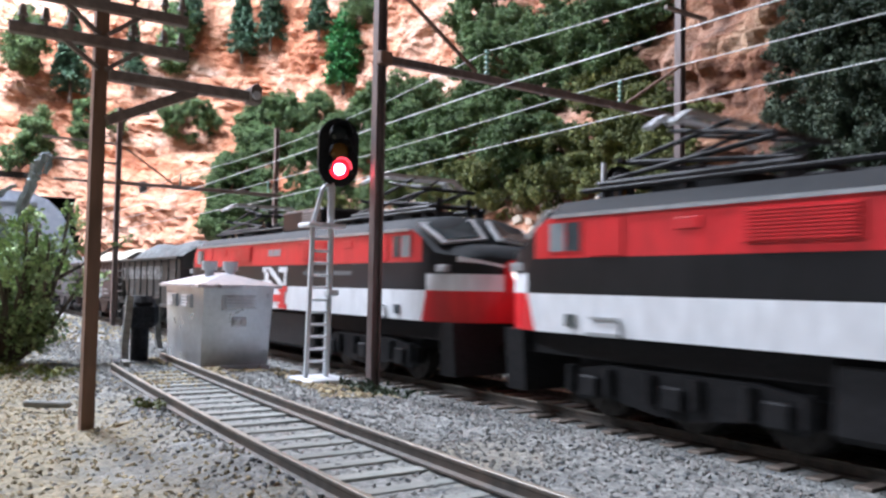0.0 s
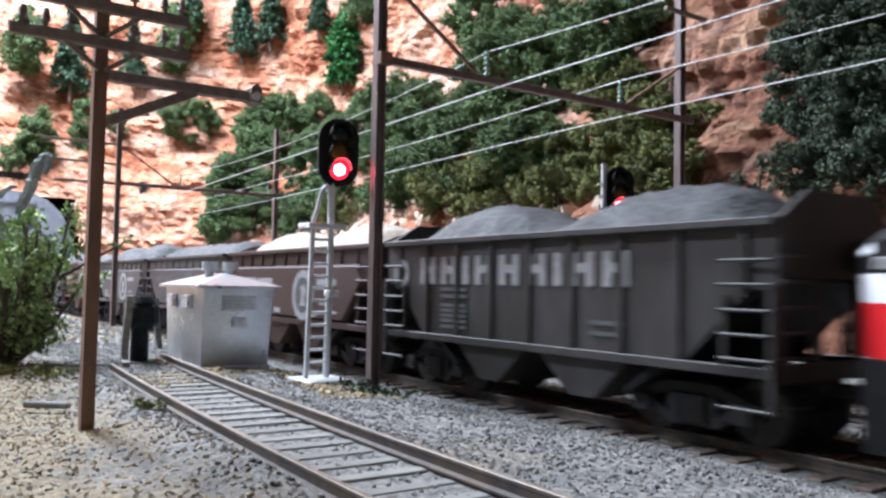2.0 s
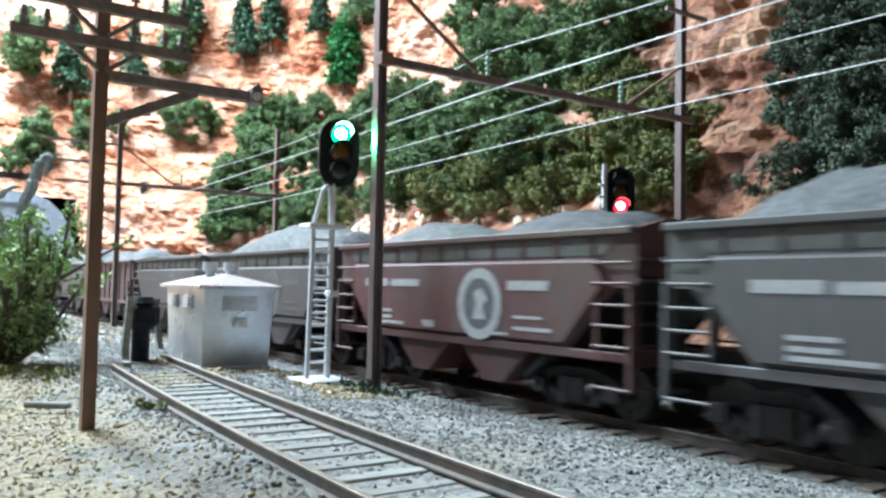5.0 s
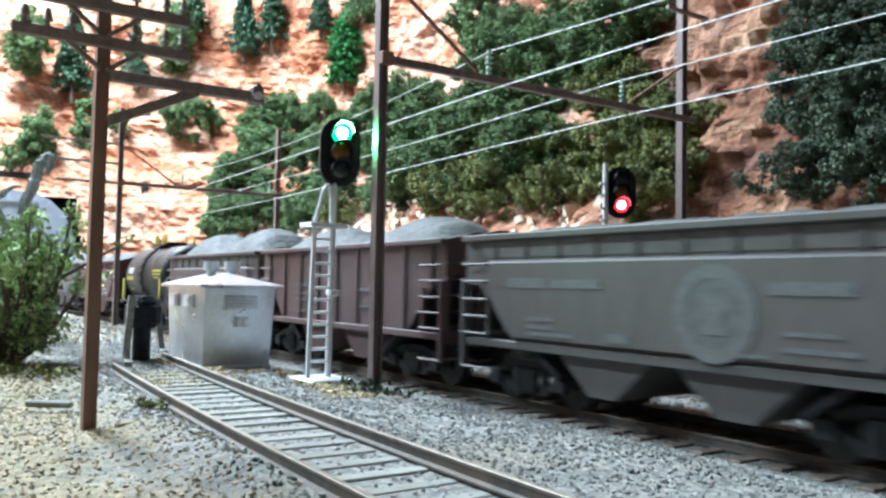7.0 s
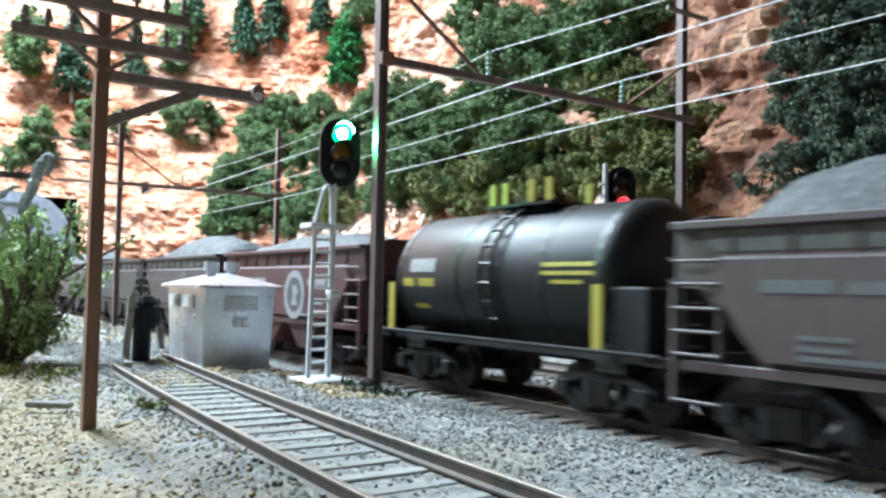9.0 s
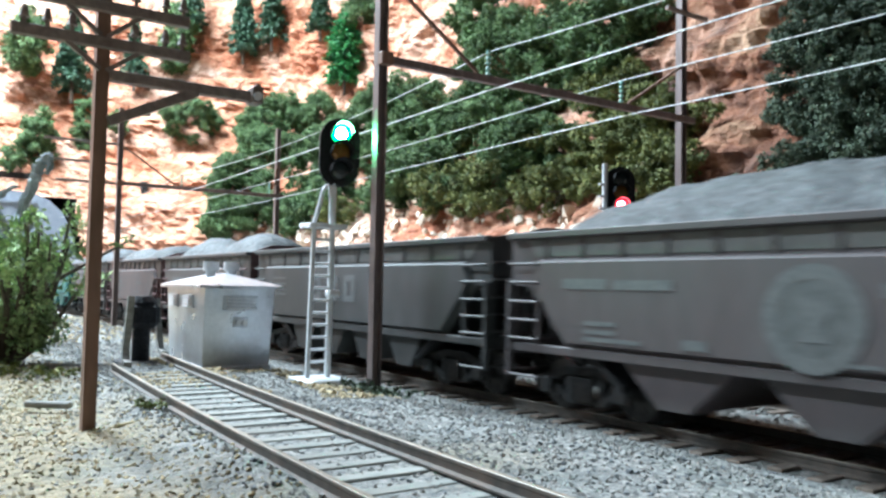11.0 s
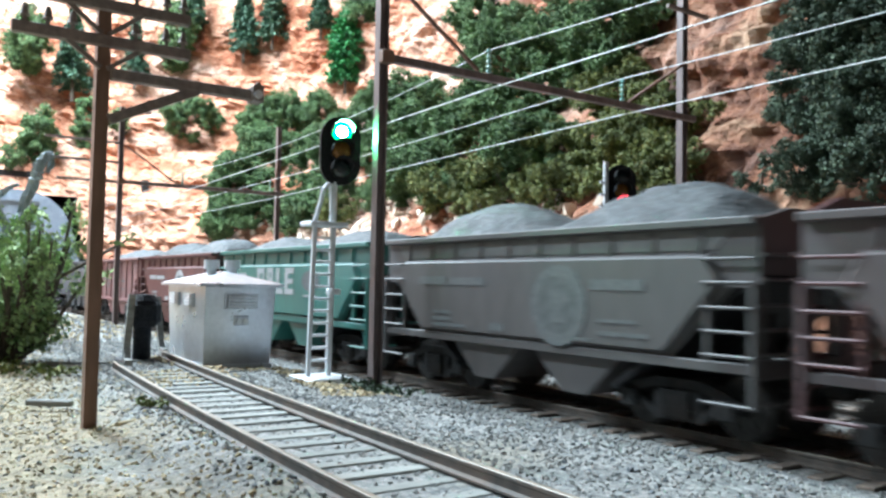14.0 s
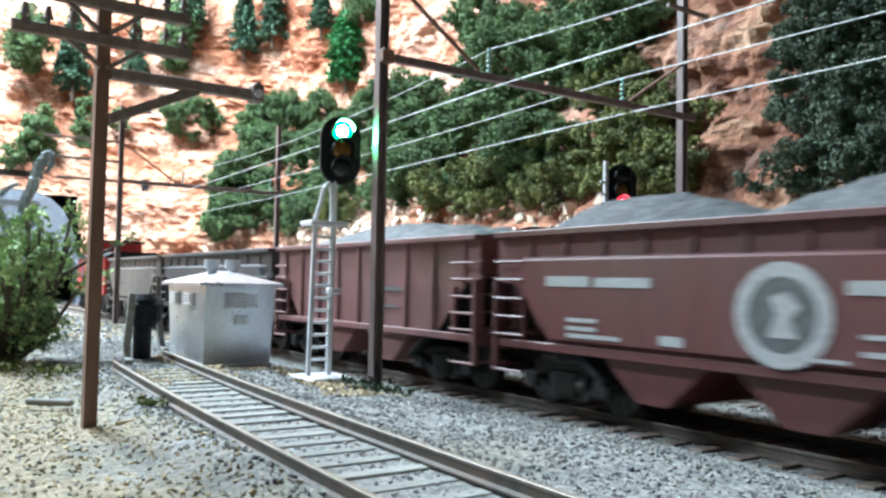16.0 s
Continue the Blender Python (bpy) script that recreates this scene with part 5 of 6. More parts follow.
            bars(t, M["letter_grey"], [(-52, -41, z, z + 0.6) for z in (26.5, 24.6, 22.8, 21.2)], face)
        elif art == "ple":
            for x, rows in ((-21, ((0, 2.4, 20.8, 29.6), (2.4, 6.8, 27.8, 29.6), (2.4, 6.8, 23.8, 25.4), (5.0, 6.8, 25.4, 27.8))), (-12.4, ((0, 2.2, 20.8, 24.8), (1.2, 6.0, 24.8, 26.2), (0.8, 2.6, 26.2, 29.6), (4.2, 6.0, 26.2, 29.6), (2.6, 4.2, 28.2, 29.6), (2.2, 7.2, 20.8, 22.4), (5.0, 7.0, 22.4, 24.8))),
                            (-3.4, ((0, 2.4, 20.8, 29.6), (2.4, 6.0, 20.8, 22.6))), (4.0, ((0, 2.4, 20.8, 29.6), (2.4, 7.0, 27.8, 29.6), (2.4, 6.4, 24.4, 26.0), (2.4, 7.0, 20.8, 22.6)))):
                bars(t, M["letter"], [(x + a, x + b, c0, d0) for a, b, c0, d0 in rows], face)
            part("emblem_disc", new_plate(disc_outline(24, 25.4, 6.4, 24, 3.4), "y", min(face, face + s * 0.12), max(face, face + s * 0.12)), M["letter_grey"], t)
            bars(t, M["letter"], [(-40, -32, 26.5, 28.0), (-39, -32, 23.6, 24.6)] + [(-40, -32, z, z + 0.7) for z in (21.6, 20.4, 19.2)] + [(19, 28, 20.2, 21.0)], face)
        elif art == "plain":
            bars(t, M["letter_grey"], ((-30, -18, 24, 25), (-30, -14, 21.5, 22.3), (-30, -20, 19.4, 20.2), (14, 24, 23, 24), (14, 22, 18.5, 19.2), (-30, -20, 16, 16.6)), face)
    for s in (-1, 1):
        x = s * e
        part("end_sheet", new_plate([(-17, 27.5), (17, 27.5), (17, 36.4), (9, 36.4 + hump), (-9, 36.4 + hump), (-17, 36.4)], "x", min(x, x - s), max(x, x - s)), endmat, t)
        # the slope sheet's black is painted shade under the car's end
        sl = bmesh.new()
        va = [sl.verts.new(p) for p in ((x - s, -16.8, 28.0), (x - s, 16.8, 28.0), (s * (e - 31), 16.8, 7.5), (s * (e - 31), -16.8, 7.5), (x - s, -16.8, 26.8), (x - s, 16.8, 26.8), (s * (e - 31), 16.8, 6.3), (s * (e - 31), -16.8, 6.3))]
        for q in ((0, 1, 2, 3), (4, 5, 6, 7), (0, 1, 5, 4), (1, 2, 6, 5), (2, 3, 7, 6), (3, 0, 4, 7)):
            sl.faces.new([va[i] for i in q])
        part("slope_sheet", sl, M["black"], t, "slope sheet painted black for the shade under the car's end")
        # added black plate that paints the shade seen through the end opening
        part("shade_web", new_plate([(s * (e - 9), 12.4), (s * (e - 9), 21.2), (s * (e - 21), 13.2), (s * (e - 21), 12.4)], "y", -0.5, 0.5), M["black"], t)
        part("end_sill", new_box(min(x, x - s * 1.6), max(x, x - s * 1.6), -18, 18, 11.2, 14.2, bevel=0.2), endmat, t)
        for y in (-16.4, -6, 6, 16.4):
            part("end_post", new_box(min(x, x - s * 1.4), max(x, x - s * 1.4), y - 0.7, y + 0.7, 14, 28), endmat, t)
        for y in (-1, 1):
            lad = bmesh.new()
            box(lad, min(x - s * 9.6, x - s * 8.8), max(x - s * 9.6, x - s * 8.8), min(y * 17.2, y * 18.2), max(y * 17.2, y * 18.2), 13.6, 24.5)
            ladder = part("ladder", lad, endmat, t)
            part("corner_stile", new_box(min(x - s * 0.9, x), max(x - s * 0.9, x), min(y * 17.4, y * 18.8), max(y * 17.4, y * 18.8), 6.6, 26.0), endmat, ladder)
            for z in (7.0, 14.6, 18.4, 22.2, 26.2, 30.0):
                part("rung", rung_mesh(endmat, "x"), None, ladder, at=(x - s * 5, y * 18.7, z))
                part("rung", rung_mesh(endmat, "y"), None, ladder, at=(x + s * 0.9, y * 13.6, z + 0.6))
        coupler(t, x, s)
        freight_truck(t, s * (e - 18.5))
    part("brake_wheel", new_rod((e + 1.2, 4, 31), (e + 1.9, 4, 31), 3.0, 14), M["truck"], t)
    part("centre_sill", new_box(-e + 1, e - 1, -2.6, 2.6, 8.6, 11.8), M["truck"], t)
    xs = (-14.5, 14.5) if bays == 2 else (-31, -11, 11, 31)
    hw = 13.5 if bays == 2 else 9.5
    for x in xs:
        b = bmesh.new()
        plate(b, [(x - hw, 13.4), (x + hw, 13.4), (x + 3.4, 4.4), (x - 3.4, 4.4)], "y", -16.4, 16.4)
        part("hopper_bay", b, mat, t)
    heap(t, lb, 34.8, load * 1.5, M[load_mat], seed, humps, "heaped pale sand load" if load_mat == "sand_load" else "heaped crushed coal load")
    return t


def locomotive(c, label):
    t = thing("electric_locomotive", c, 127, 0, label, "locomotive", "electric locomotives")
    ROLLING.append((t, c))
    reds, blacks, whites, roof, trim = 0, 1, 2, 3, 4
    mats = [M["nh_red"], M["nh_black"], M["nh_white"], M["roof"], M["trim"]]
    bm = bmesh.new()
    # stations: x, half width, then heights: sill, red or white top, second, black top, eave, shoulder, crown
    half = [(0, 18.0, 39.2, 42.6, 43.6), (60, 18.0, 39.2, 42.6, 43.6), (76, 18.0, 39.2, 42.6, 43.6), (87, 17.9, 39.2, 42.4, 43.4), (91.5, 17.7, 37.0, 40.6, 42.6), (96.5, 16.9, 33.2, 35.0, 36.0), (102, 14.2, 32.4, 34.2, 35.2), (106.0, 9.8, 31.4, 32.8, 33.6), (108.2, 4.5, 30.4, 31.2, 31.8)]
    stations = [(-x, w, a, b, d) for x, w, a, b, d in half[:0:-1]] + half
    rows = []
    for x, w, eave, shoulder, crown in stations:
        s = 1 if x >= 0 else -1
        far = abs(x) > 86
        lean = s * 2.2 if abs(x) == 91.5 else 0.0
        zs = [16.2, 23.9, 28.0, min(31.0, eave - 0.8), eave]
        ring_pts = []
        for sy in (-1, 1):
            col = [(x + (lean if k in (1, 2) else 0), sy * w * (1.0 if k > 0 else 0.99), z) for k, z in enumerate(zs)]
            col += [(x, sy * w * 0.8, shoulder), (x, sy * w * 0.4, crown)]
            ring_pts.append(col)
        loop = ring_pts[0] + ring_pts[1][::-1]
        rows.append([bm.verts.new(p) for p in loop])
    n = len(rows[0])
    for (sa, a), (sb, b) in zip(zip(stations, rows), zip(stations[1:], rows[1:])):
        nose = min(abs(sa[0]), abs(sb[0])) >= 91
        tip = min(abs(sa[0]), abs(sb[0])) >= 102
        for i in range(n - 1):
            k = i if i < 7 else n - 2 - i
            f = bm.faces.new((a[i], a[i + 1], b[i + 1], b[i]))
            if nose:
                f.material_index = (reds, whites, blacks, whites if tip else blacks, roof, roof, roof)[min(k, 6)]
            else:
                f.material_index = (whites, blacks, blacks, reds, trim, roof, roof)[min(k, 6)]
            if k == 4 and not nose:
                f.material_index = roof
        f = bm.faces.new((a[n - 1], a[0], b[0], b[n - 1]))
        f.material_index = blacks
    for r, nose_s in ((rows[0], -1), (rows[-1], 1)):
        bm.faces.new(r).material_index = reds
    body = part("body", bm, mats, t, "red, black and white streamlined body", smooth=True)
    for s in (-1, 1):
        y = s * 18.0
        part("gutter", new_box(-86, 86, min(y, y + s * 0.5), max(y, y + s * 0.5), 38.9, 39.6), M["trim"], body, "silver roof gutter")
        yb = sorted((y + s * 0.02, y + s * 0.16))
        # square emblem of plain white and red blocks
        for x0, x1, z0, z1 in ((-12, -8.7, 28.6, 30.4), (2.5, 9.5, 28.6, 30.4), (-12, -3.5, 24.2, 25.8), (7.0, 8.6, 24.2, 28.6), (-10, -6.6, 25.8, 28.6)):
            part("emblem_block", new_box(x0, x1, *yb, z0, z1), M["nh_white"], body)
        part("emblem_block", new_plate([(-8.5, 30.4), (-4.8, 30.4), (6.8, 24.2), (3.2, 24.2)], "y", yb[0] - 0.05, yb[1] + 0.05), M["nh_white"], body)
        for x0, x1, z0, z1 in ((-11.5, -4, 22.0, 23.9), (2.5, 9.5, 22.0, 23.9), (-9.5, 7.6, 18.6, 21.0), (-11.5, -4, 16.4, 18.0), (2.5, 9.5, 16.4, 18.0), (-9.6, -6.4, 21.0, 22.0), (4.4, 7.6, 21.0, 22.0), (-9.6, -6.4, 18.0, 18.6), (4.4, 7.6, 18.0, 18.6)):
            part("emblem_block", new_box(x0, x1, *yb, z0, z1), M["nh_red"], body)
        bars(body, M["letter_grey"], ((22, 34, 27.6, 28.8), (36.5, 55, 27.6, 28.8)), y)
        bars(body, M["letter"], ((-7, -4.4, 34.2, 36.4), (-3.8, -2.8, 34.2, 36.4), (-2.2, 0.2, 34.2, 36.4), (0.8, 3.2, 34.2, 36.4)), y)
        for x0, x1 in ((21, 40), (-42, -23)):
            g = part("grille", new_box(x0, x1, min(y, y + s * 0.3), max(y, y + s * 0.3), 32.6, 38.2, bevel=0.1), M["nh_red"], body)
            for k in range(9):
                part("slat", new_box(x0 + 0.8, x1 - 0.8, min(y + s * 0.3, y + s * 0.7), max(y + s * 0.3, y + s * 0.7), 33.0 + k * 0.56, 33.3 + k * 0.56), M["nh_red"], g)
        for e in (-1, 1):
            part("hatch", new_box(min(e * 50, e * 55), max(e * 50, e * 55), min(y, y + s * 0.3), max(y, y + s * 0.3), 35.4, 37.4, bevel=0.1), M["nh_red"], body)
            w = part("cab_window", new_box(min(e * 77.5, e * 87), max(e * 77.5, e * 87), min(y - s * 0.3, y + s * 0.12), max(y - s * 0.3, y + s * 0.12), 31.9, 38.3), M["nh_red"], body, "red-framed cab side window")
            part("pane", new_box(min(e * 78, e * 81.8), max(e * 78, e * 81.8), min(y, y + s * 0.2), max(y, y + s * 0.2), 32.3, 37.9), M["pane"], w)
            part("pane", new_box(min(e * 82.4, e * 86.6), max(e * 82.4, e * 86.6), min(y, y + s * 0.2), max(y, y + s * 0.2), 32.3, 37.9), M["screen"], w)
            d = part("cab_door", new_box(min(e * 67, e * 75.4), max(e * 67, e * 75.4), min(y, y + s * 0.25), max(y, y + s * 0.25), 31.2, 38.4, bevel=0.1), M["nh_red"], body)
            part("step_well", new_box(min(e * 67.4, e * 75), max(e * 67.4, e * 75), min(y, y + s * 0.5), max(y, y + s * 0.5), 16.2, 19.4, bevel=0.1), M["nh_white"], body)
            part("step", new_box(min(e * 67.0, e * 75.4), max(e * 67.0, e * 75.4), min(y, y + s * 1.0), max(y, y + s * 1.0), 16.2, 16.9), M["trim"], body)
            part("step", new_box(min(e * 68.0, e * 74.4), max(e * 68.0, e * 74.4), min(y, y + s * 0.9), max(y, y + s * 0.9), 19.3, 19.8), M["trim"], body)
            part("side_vent", new_box(min(e * 79, e * 82), max(e * 79, e * 82), min(y, y + s * 0.15), max(y, y + s * 0.15), 17.6, 20.0), M["pane"], body)
    for e in (-1, 1):
        for s in (-1, 1):
            ws = bmesh.new()
            q = [Vector((e * 88.6, s * 17.0, 40.6)), Vector((e * 91.6, s * 2.0, 42.2)), Vector((e * 97.4, s * 2.0, 36.9)), Vector((e * 97.0, s * 15.2, 35.4))]
            nrm = Vector((e * 0.75, s * 0.2, 0.7))
            lo, hi = [ws.verts.new(p - nrm * 0.3) for p in q], [ws.verts.new(p + nrm * 0.55) for p in q]
            ws.faces.new(hi)
            for i in range(4):
                ws.faces.new((lo[i], lo[(i + 1) % 4], hi[(i + 1) % 4], hi[i]))
            fr = part("windscreen", ws, M["white_metal"], body, "silver-framed sloping windscreen")
            ctr = sum(q, Vector()) / 4
            pb = bmesh.new()
            lo, hi = [pb.verts.new(ctr + (p - ctr) * 0.8 + nrm * 0.5) for p in q], [pb.verts.new(ctr + (p - ctr) * 0.8 + nrm * 0.75) for p in q]
            pb.faces.new(hi)
            for i in range(4):
                pb.faces.new((lo[i], lo[(i + 1) % 4], hi[(i + 1) % 4], hi[i]))
            part("pane", pb, M["pane"], fr)
            part("number_board", new_box(min(e * 96, e * 100.6), max(e * 96, e * 100.6), min(s * 15.2, s * 16.9), max(s * 15.2, s * 16.9), 28.4, 30.2, bevel=0.2), M["letter"], body, "pale lit number board")
        part("headlight", new_rod((e * 106.5, 0, 28.4), (e * 109.0, 0, 28.4), 1.9, 16), M["lit"] if e > 0 else M["dark_lens"], body, "round nose headlight")
        part("pilot", new_plate([(-15, 3.2), (15, 3.2), (16, 16.2), (-16, 16.2)], "x", min(e * 97, e * 103), max(e * 97, e * 103)), M["black"], t)
        coupler(t, e * 103, e)
        # six-wheel motor truck
        tb = bmesh.new()
        for s in (-1, 1):
            a, b = sorted((s * 12.6, s * 14.6))
            plate(tb, [(-27, 5), (-23, 3.4), (-16, 4.6), (-4, 2.8), (4, 2.8), (16, 4.6), (23, 3.4), (27, 5), (27, 9), (16, 10.6), (-16, 10.6), (-27, 9)], "y", a, b)
            for j in (-20, 0, 20):
                box(tb, j - 2.4, j + 2.4, min(s * 14.6, s * 16), max(s * 14.6, s * 16), 4.2, 8.4, bevel=0.4)
                rod(tb, (j + 5, s * 15, 5), (j + 5, s * 15, 10), 1.1, 8)
                rod(tb, (j - 5, s * 15, 5), (j - 5, s * 15, 10), 1.1, 8)
        box(tb, -26, 26, -12, 12, 8, 12)
        tr = part("truck", tb, M["black"], t, at=(e * 58, 0, 0))
        for j in (-20, 0, 20):
            wheelset(tr, j, 5.8)
        # folded current collector
        px = e * 60
        pg = part("pantograph", new_box(px - 10, px + 10, -7, 7, 43.0, 46.2, bevel=0.5), M["black"], t, "folded black pantograph with silver head")
        for s in (-1, 1):
            part("base_rail", new_rod((px - 22, s * 9, 46), (px + 22, s * 9, 46), 0.8, 6), M["black"], pg)
            for p, q, r in (((-20, 8, 47), (17, 6, 51.5), 0.5), ((20, 8, 47), (-17, 6, 50.5), 0.5), ((17, 6, 51.5), (-8, 4, 55.8), 0.45), ((-17, 6, 50.5), (6, 4, 55.8), 0.45)):
                part("arm", new_rod((px + p[0], s * p[1], p[2]), (px + q[0], s * q[1], q[2]), r, 6), M["black"], pg)
            for j in (-20, 0, 20):
                part("insulator", new_rod((px + j, s * 9, 41.0), (px + j, s * 9, 46), 1.3, 8), M["black"], pg)
                part("spring", new_rod((px + j, s * 5, 43), (px + j, s * 5, 49), 0.9, 8), M["black"], pg)
        for j, z in ((-20, 46.4), (-7, 46.4), (7, 46.4), (20, 46.4), (17, 51.5), (-17, 50.5)):
            part("cross_tube", new_rod((px + j, -9.2, z), (px + j, 9.2, z), 0.55, 6), M["black"], pg)
        hd = bmesh.new()
        for j in (-3.2, 2.2):
            bar(hd, (px + j, -12, 56.6), (px + j, 12, 56.6), 1.2, 1.0)
            for s in (-1, 1):
                bar(hd, (px + j, s * 12, 56.6), (px + j, s * 16, 54.0), 1.2, 0.9)
        for s in (-1, 1):
            bar(hd, (px - 3.2, s * 10, 56.4), (px + 2.2, s * 10, 56.4), 0.8, 0.7)
        part("collector_head", hd, M["white_metal"], pg)
    rb = part("roof_box", new_box(-10, 22, -12, 12, 42.6, 50.2, bevel=0.8), M["nh_black"], t, "black ribbed roof hatch box")
    for k in range(6):
        part("slat", new_box(8, 17, -12.5, -12, 44.2 + k * 0.9, 44.6 + k * 0.9), M["trim"], rb)
    part("roof_pipe", new_rod((-86, -10, 45), (86, -10, 45), 0.5, 6), M["black"], t)
    part("roof_pipe", new_rod((-40, 9, 46), (40, 9, 46), 0.5, 6), M["black"], t)
    und = new_box(-29, 29, -16.5, 16.5, 4.0, 16.0, bevel=1.0)
    part("equipment_box", und, M["black"], t)
    part("underframe", new_box(-98, 98, -14, 14, 11.5, 16.4), M["black"], t)
    return t


def tank_car(rear, lb):
    c = rear + lb / 2
    t = thing("tank_car", c, 127, 0, "weathered black tank car with yellow stripes and lettering", "tank car")
    ROLLING.append((t, c))
    mat = paint("tank_black", (0.009, 0.011, 0.012), (0.018, 0.021, 0.023), 0.5, 0.46)
    mat.node_tree.nodes["Principled BSDF"].inputs["Specular IOR Level"].default_value = 0.35
    bm = bmesh.new()
    R, ZC, g = 16.5, 27.2, 9.0
    prof = [(1.0, 0.0), (1.0, 9.0), (1.9, 13.8), (3.4, 15.8), (5.0, R), (lb - g - 4.0, R), (lb - g - 2.4, 15.8), (lb - g - 0.9, 13.8), (lb - g, 9.0), (lb - g, 0.0)]
    e, n, rows = lb / 2, 36, []
    for px, r in prof:
        rows.append([bm.verts.new((px - e, r * math.cos(2 * math.pi * i / n), ZC + r * math.sin(2 * math.pi * i / n))) for i in range(n)] if r else [bm.verts.new((px - e, 0, ZC))])
    for a, b in zip(rows, rows[1:]):
        for i in range(n):
            if len(a) == 1:
                bm.faces.new((a[0], b[i], b[(i + 1) % n]))
            elif len(b) == 1:
                bm.faces.new((a[i], a[(i + 1) % n], b[0]))
            else:
                bm.faces.new((a[i], a[(i + 1) % n], b[(i + 1) % n], b[i]))
    shell = part("tank_shell", bm, mat, t, smooth=True)
    for x in (-e + 6, -15, 15, e - 14):
        part("band", ring_x(x, ZC, R + 0.15), mat, shell)
    for s in (-1, 1):
        part("side_sill", new_box(-e - 3, e + 3, min(s * 13, s * 15), max(s * 13, s * 15), 11.6, 13.2), M["truck"], t)
        lad = bmesh.new()
        for x in (-4.0, 0.5):
            for k in range(10):
                a0, a1 = radians(-50 + k * 13), radians(-50 + (k + 1) * 13)
                rod(lad, (x, s * (R + 1.2) * math.cos(a0), ZC + (R + 1.2) * math.sin(a0)), (x, s * (R + 1.2) * math.cos(a1), ZC + (R + 1.2) * math.sin(a1)), 0.5, 6)
        for k in range(9):
            a0 = radians(-46 + k * 14)
            rod(lad, (-4, s * (R + 1.2) * math.cos(a0), ZC + (R + 1.2) * math.sin(a0)), (0.5, s * (R + 1.2) * math.cos(a0), ZC + (R + 1.2) * math.sin(a0)), 0.4, 6)
        part("ladder", lad, mat, t)
        def patch(x0, x1, z0, z1, m):
            q = bmesh.new()
            pts = []
            for z in (z0, (z0 + z1) / 2, z1):
                y = s * (math.sqrt(R ** 2 - (z - ZC) ** 2) + 0.12)
                pts.append((q.verts.new((x0, y, z)), q.verts.new((x1, y, z)), q.verts.new((x0, y - s * 0.5, z)), q.verts.new((x1, y - s * 0.5, z))))
            for a, b in zip(pts, pts[1:]):
                q.faces.new((a[0], a[1], b[1], b[0]))
                q.faces.new((a[2], a[3], b[3], b[2]))
                q.faces.new((a[0], b[0], b[2], a[2]))
                q.faces.new((a[1], b[1], b[3], a[3]))
            q.faces.new((pts[0][0], pts[0][1], pts[0][3], pts[0][2]))
            q.faces.new((pts[-1][0], pts[-1][1], pts[-1][3], pts[-1][2]))
            part("lettering", q, m, shell)
        for x0, x1, z0, z1 in ((-38, -33, 25, 27), (-31, -24, 25, 27), (-34, -28, 19.5, 20.6), (16, 31, 29.5, 30.4), (16, 31, 27.8, 28.6), (19, 28, 26.0, 26.8)):
            patch(x0, x1, z0, z1, M["letter_yellow"])
        patch(-35, -24, 28.6, 32.0, M["letter"])
        part("end_stripe", new_box(e - 14.4, e - 12.0, min(s * 16.7, s * 17.3), max(s * 16.7, s * 17.3), 13.2, 26), M["letter_yellow"], t, "yellow reflective end post")
        part("end_stripe", new_box(-e + 2.0, -e + 4.4, min(s * 16.7, s * 17.3), max(s * 16.7, s * 17.3), 13.2, 26), M["letter_yellow"], t, "yellow reflective end post")
        rail_bm = bmesh.new()
        rod(rail_bm, (-e - 2, s * 17.4, 13.4), (e + 2, s * 17.4, 13.4), 0.45, 6)
        part("handrail", rail_bm, M["truck"], t)
    dome = part("dome", new_rod((-2, 0, 42.6), (-2, 0, 46), 6.5, 20), mat, t)
    part("walkway", new_box(-13, 10, -9, 9, 43.8, 44.5), mat, t)
    for x, y in ((-11, -8), (-6.5, -8), (3, -8), (5, 8), (9, -8), (-9, 8)):
        part("valve_post", new_box(x - 0.9, x + 0.9, y - 0.4, y + 0.4, 44.4, 49.7), M["letter_yellow"], t, "yellow post on the dome walkway")
    part("centre_sill", new_box(-e - 3, e + 3, -4, 4, 9.5, 12.6), M["truck"], t)
    part("brake_tank", new_rod((22, -9, 8.5), (34, -9, 8.5), 3.4, 14), M["truck"], t)
    for x in (-e + 12, e - 12):
        part("bolster", new_box(x - 4, x + 4, -15, 15, 9.4, 14.5), M["truck"], t)
    for s in (-1, 1):
        coupler(t, s * (e + 2), s)
        freight_truck(t, s * (e - 15))
        part("end_support", new_box(*((e - 12, e - 2) if s > 0 else (-e - 2, -e + 1.5)), -15.6, 15.6, 13.1, 25.6, bevel=0.4), M["black"], t)
        part("end_platform", new_box(min(s * (e - 2), s * (e + 3)), max(s * (e - 2), s * (e + 3)), -17, 17, 11.6, 13.2), M["truck"], t)


def ring_x(x, z, r):
    bm = bmesh.new()
    n = 36
    v = [[bm.verts.new((x + dx, rr * math.cos(2 * math.pi * i / n), z + rr * math.sin(2 * math.pi * i / n))) for i in range(n)] for rr, dx in ((r - 0.4, -0.8), (r, -0.8), (r, 0.8), (r - 0.4, 0.8))]
    for k in range(4):
        for i in range(n):
            bm.faces.new((v[k][i], v[k][(i + 1) % n], v[(k + 1) % 4][(i + 1) % n], v[(k + 1) % 4][i]))
    return bm


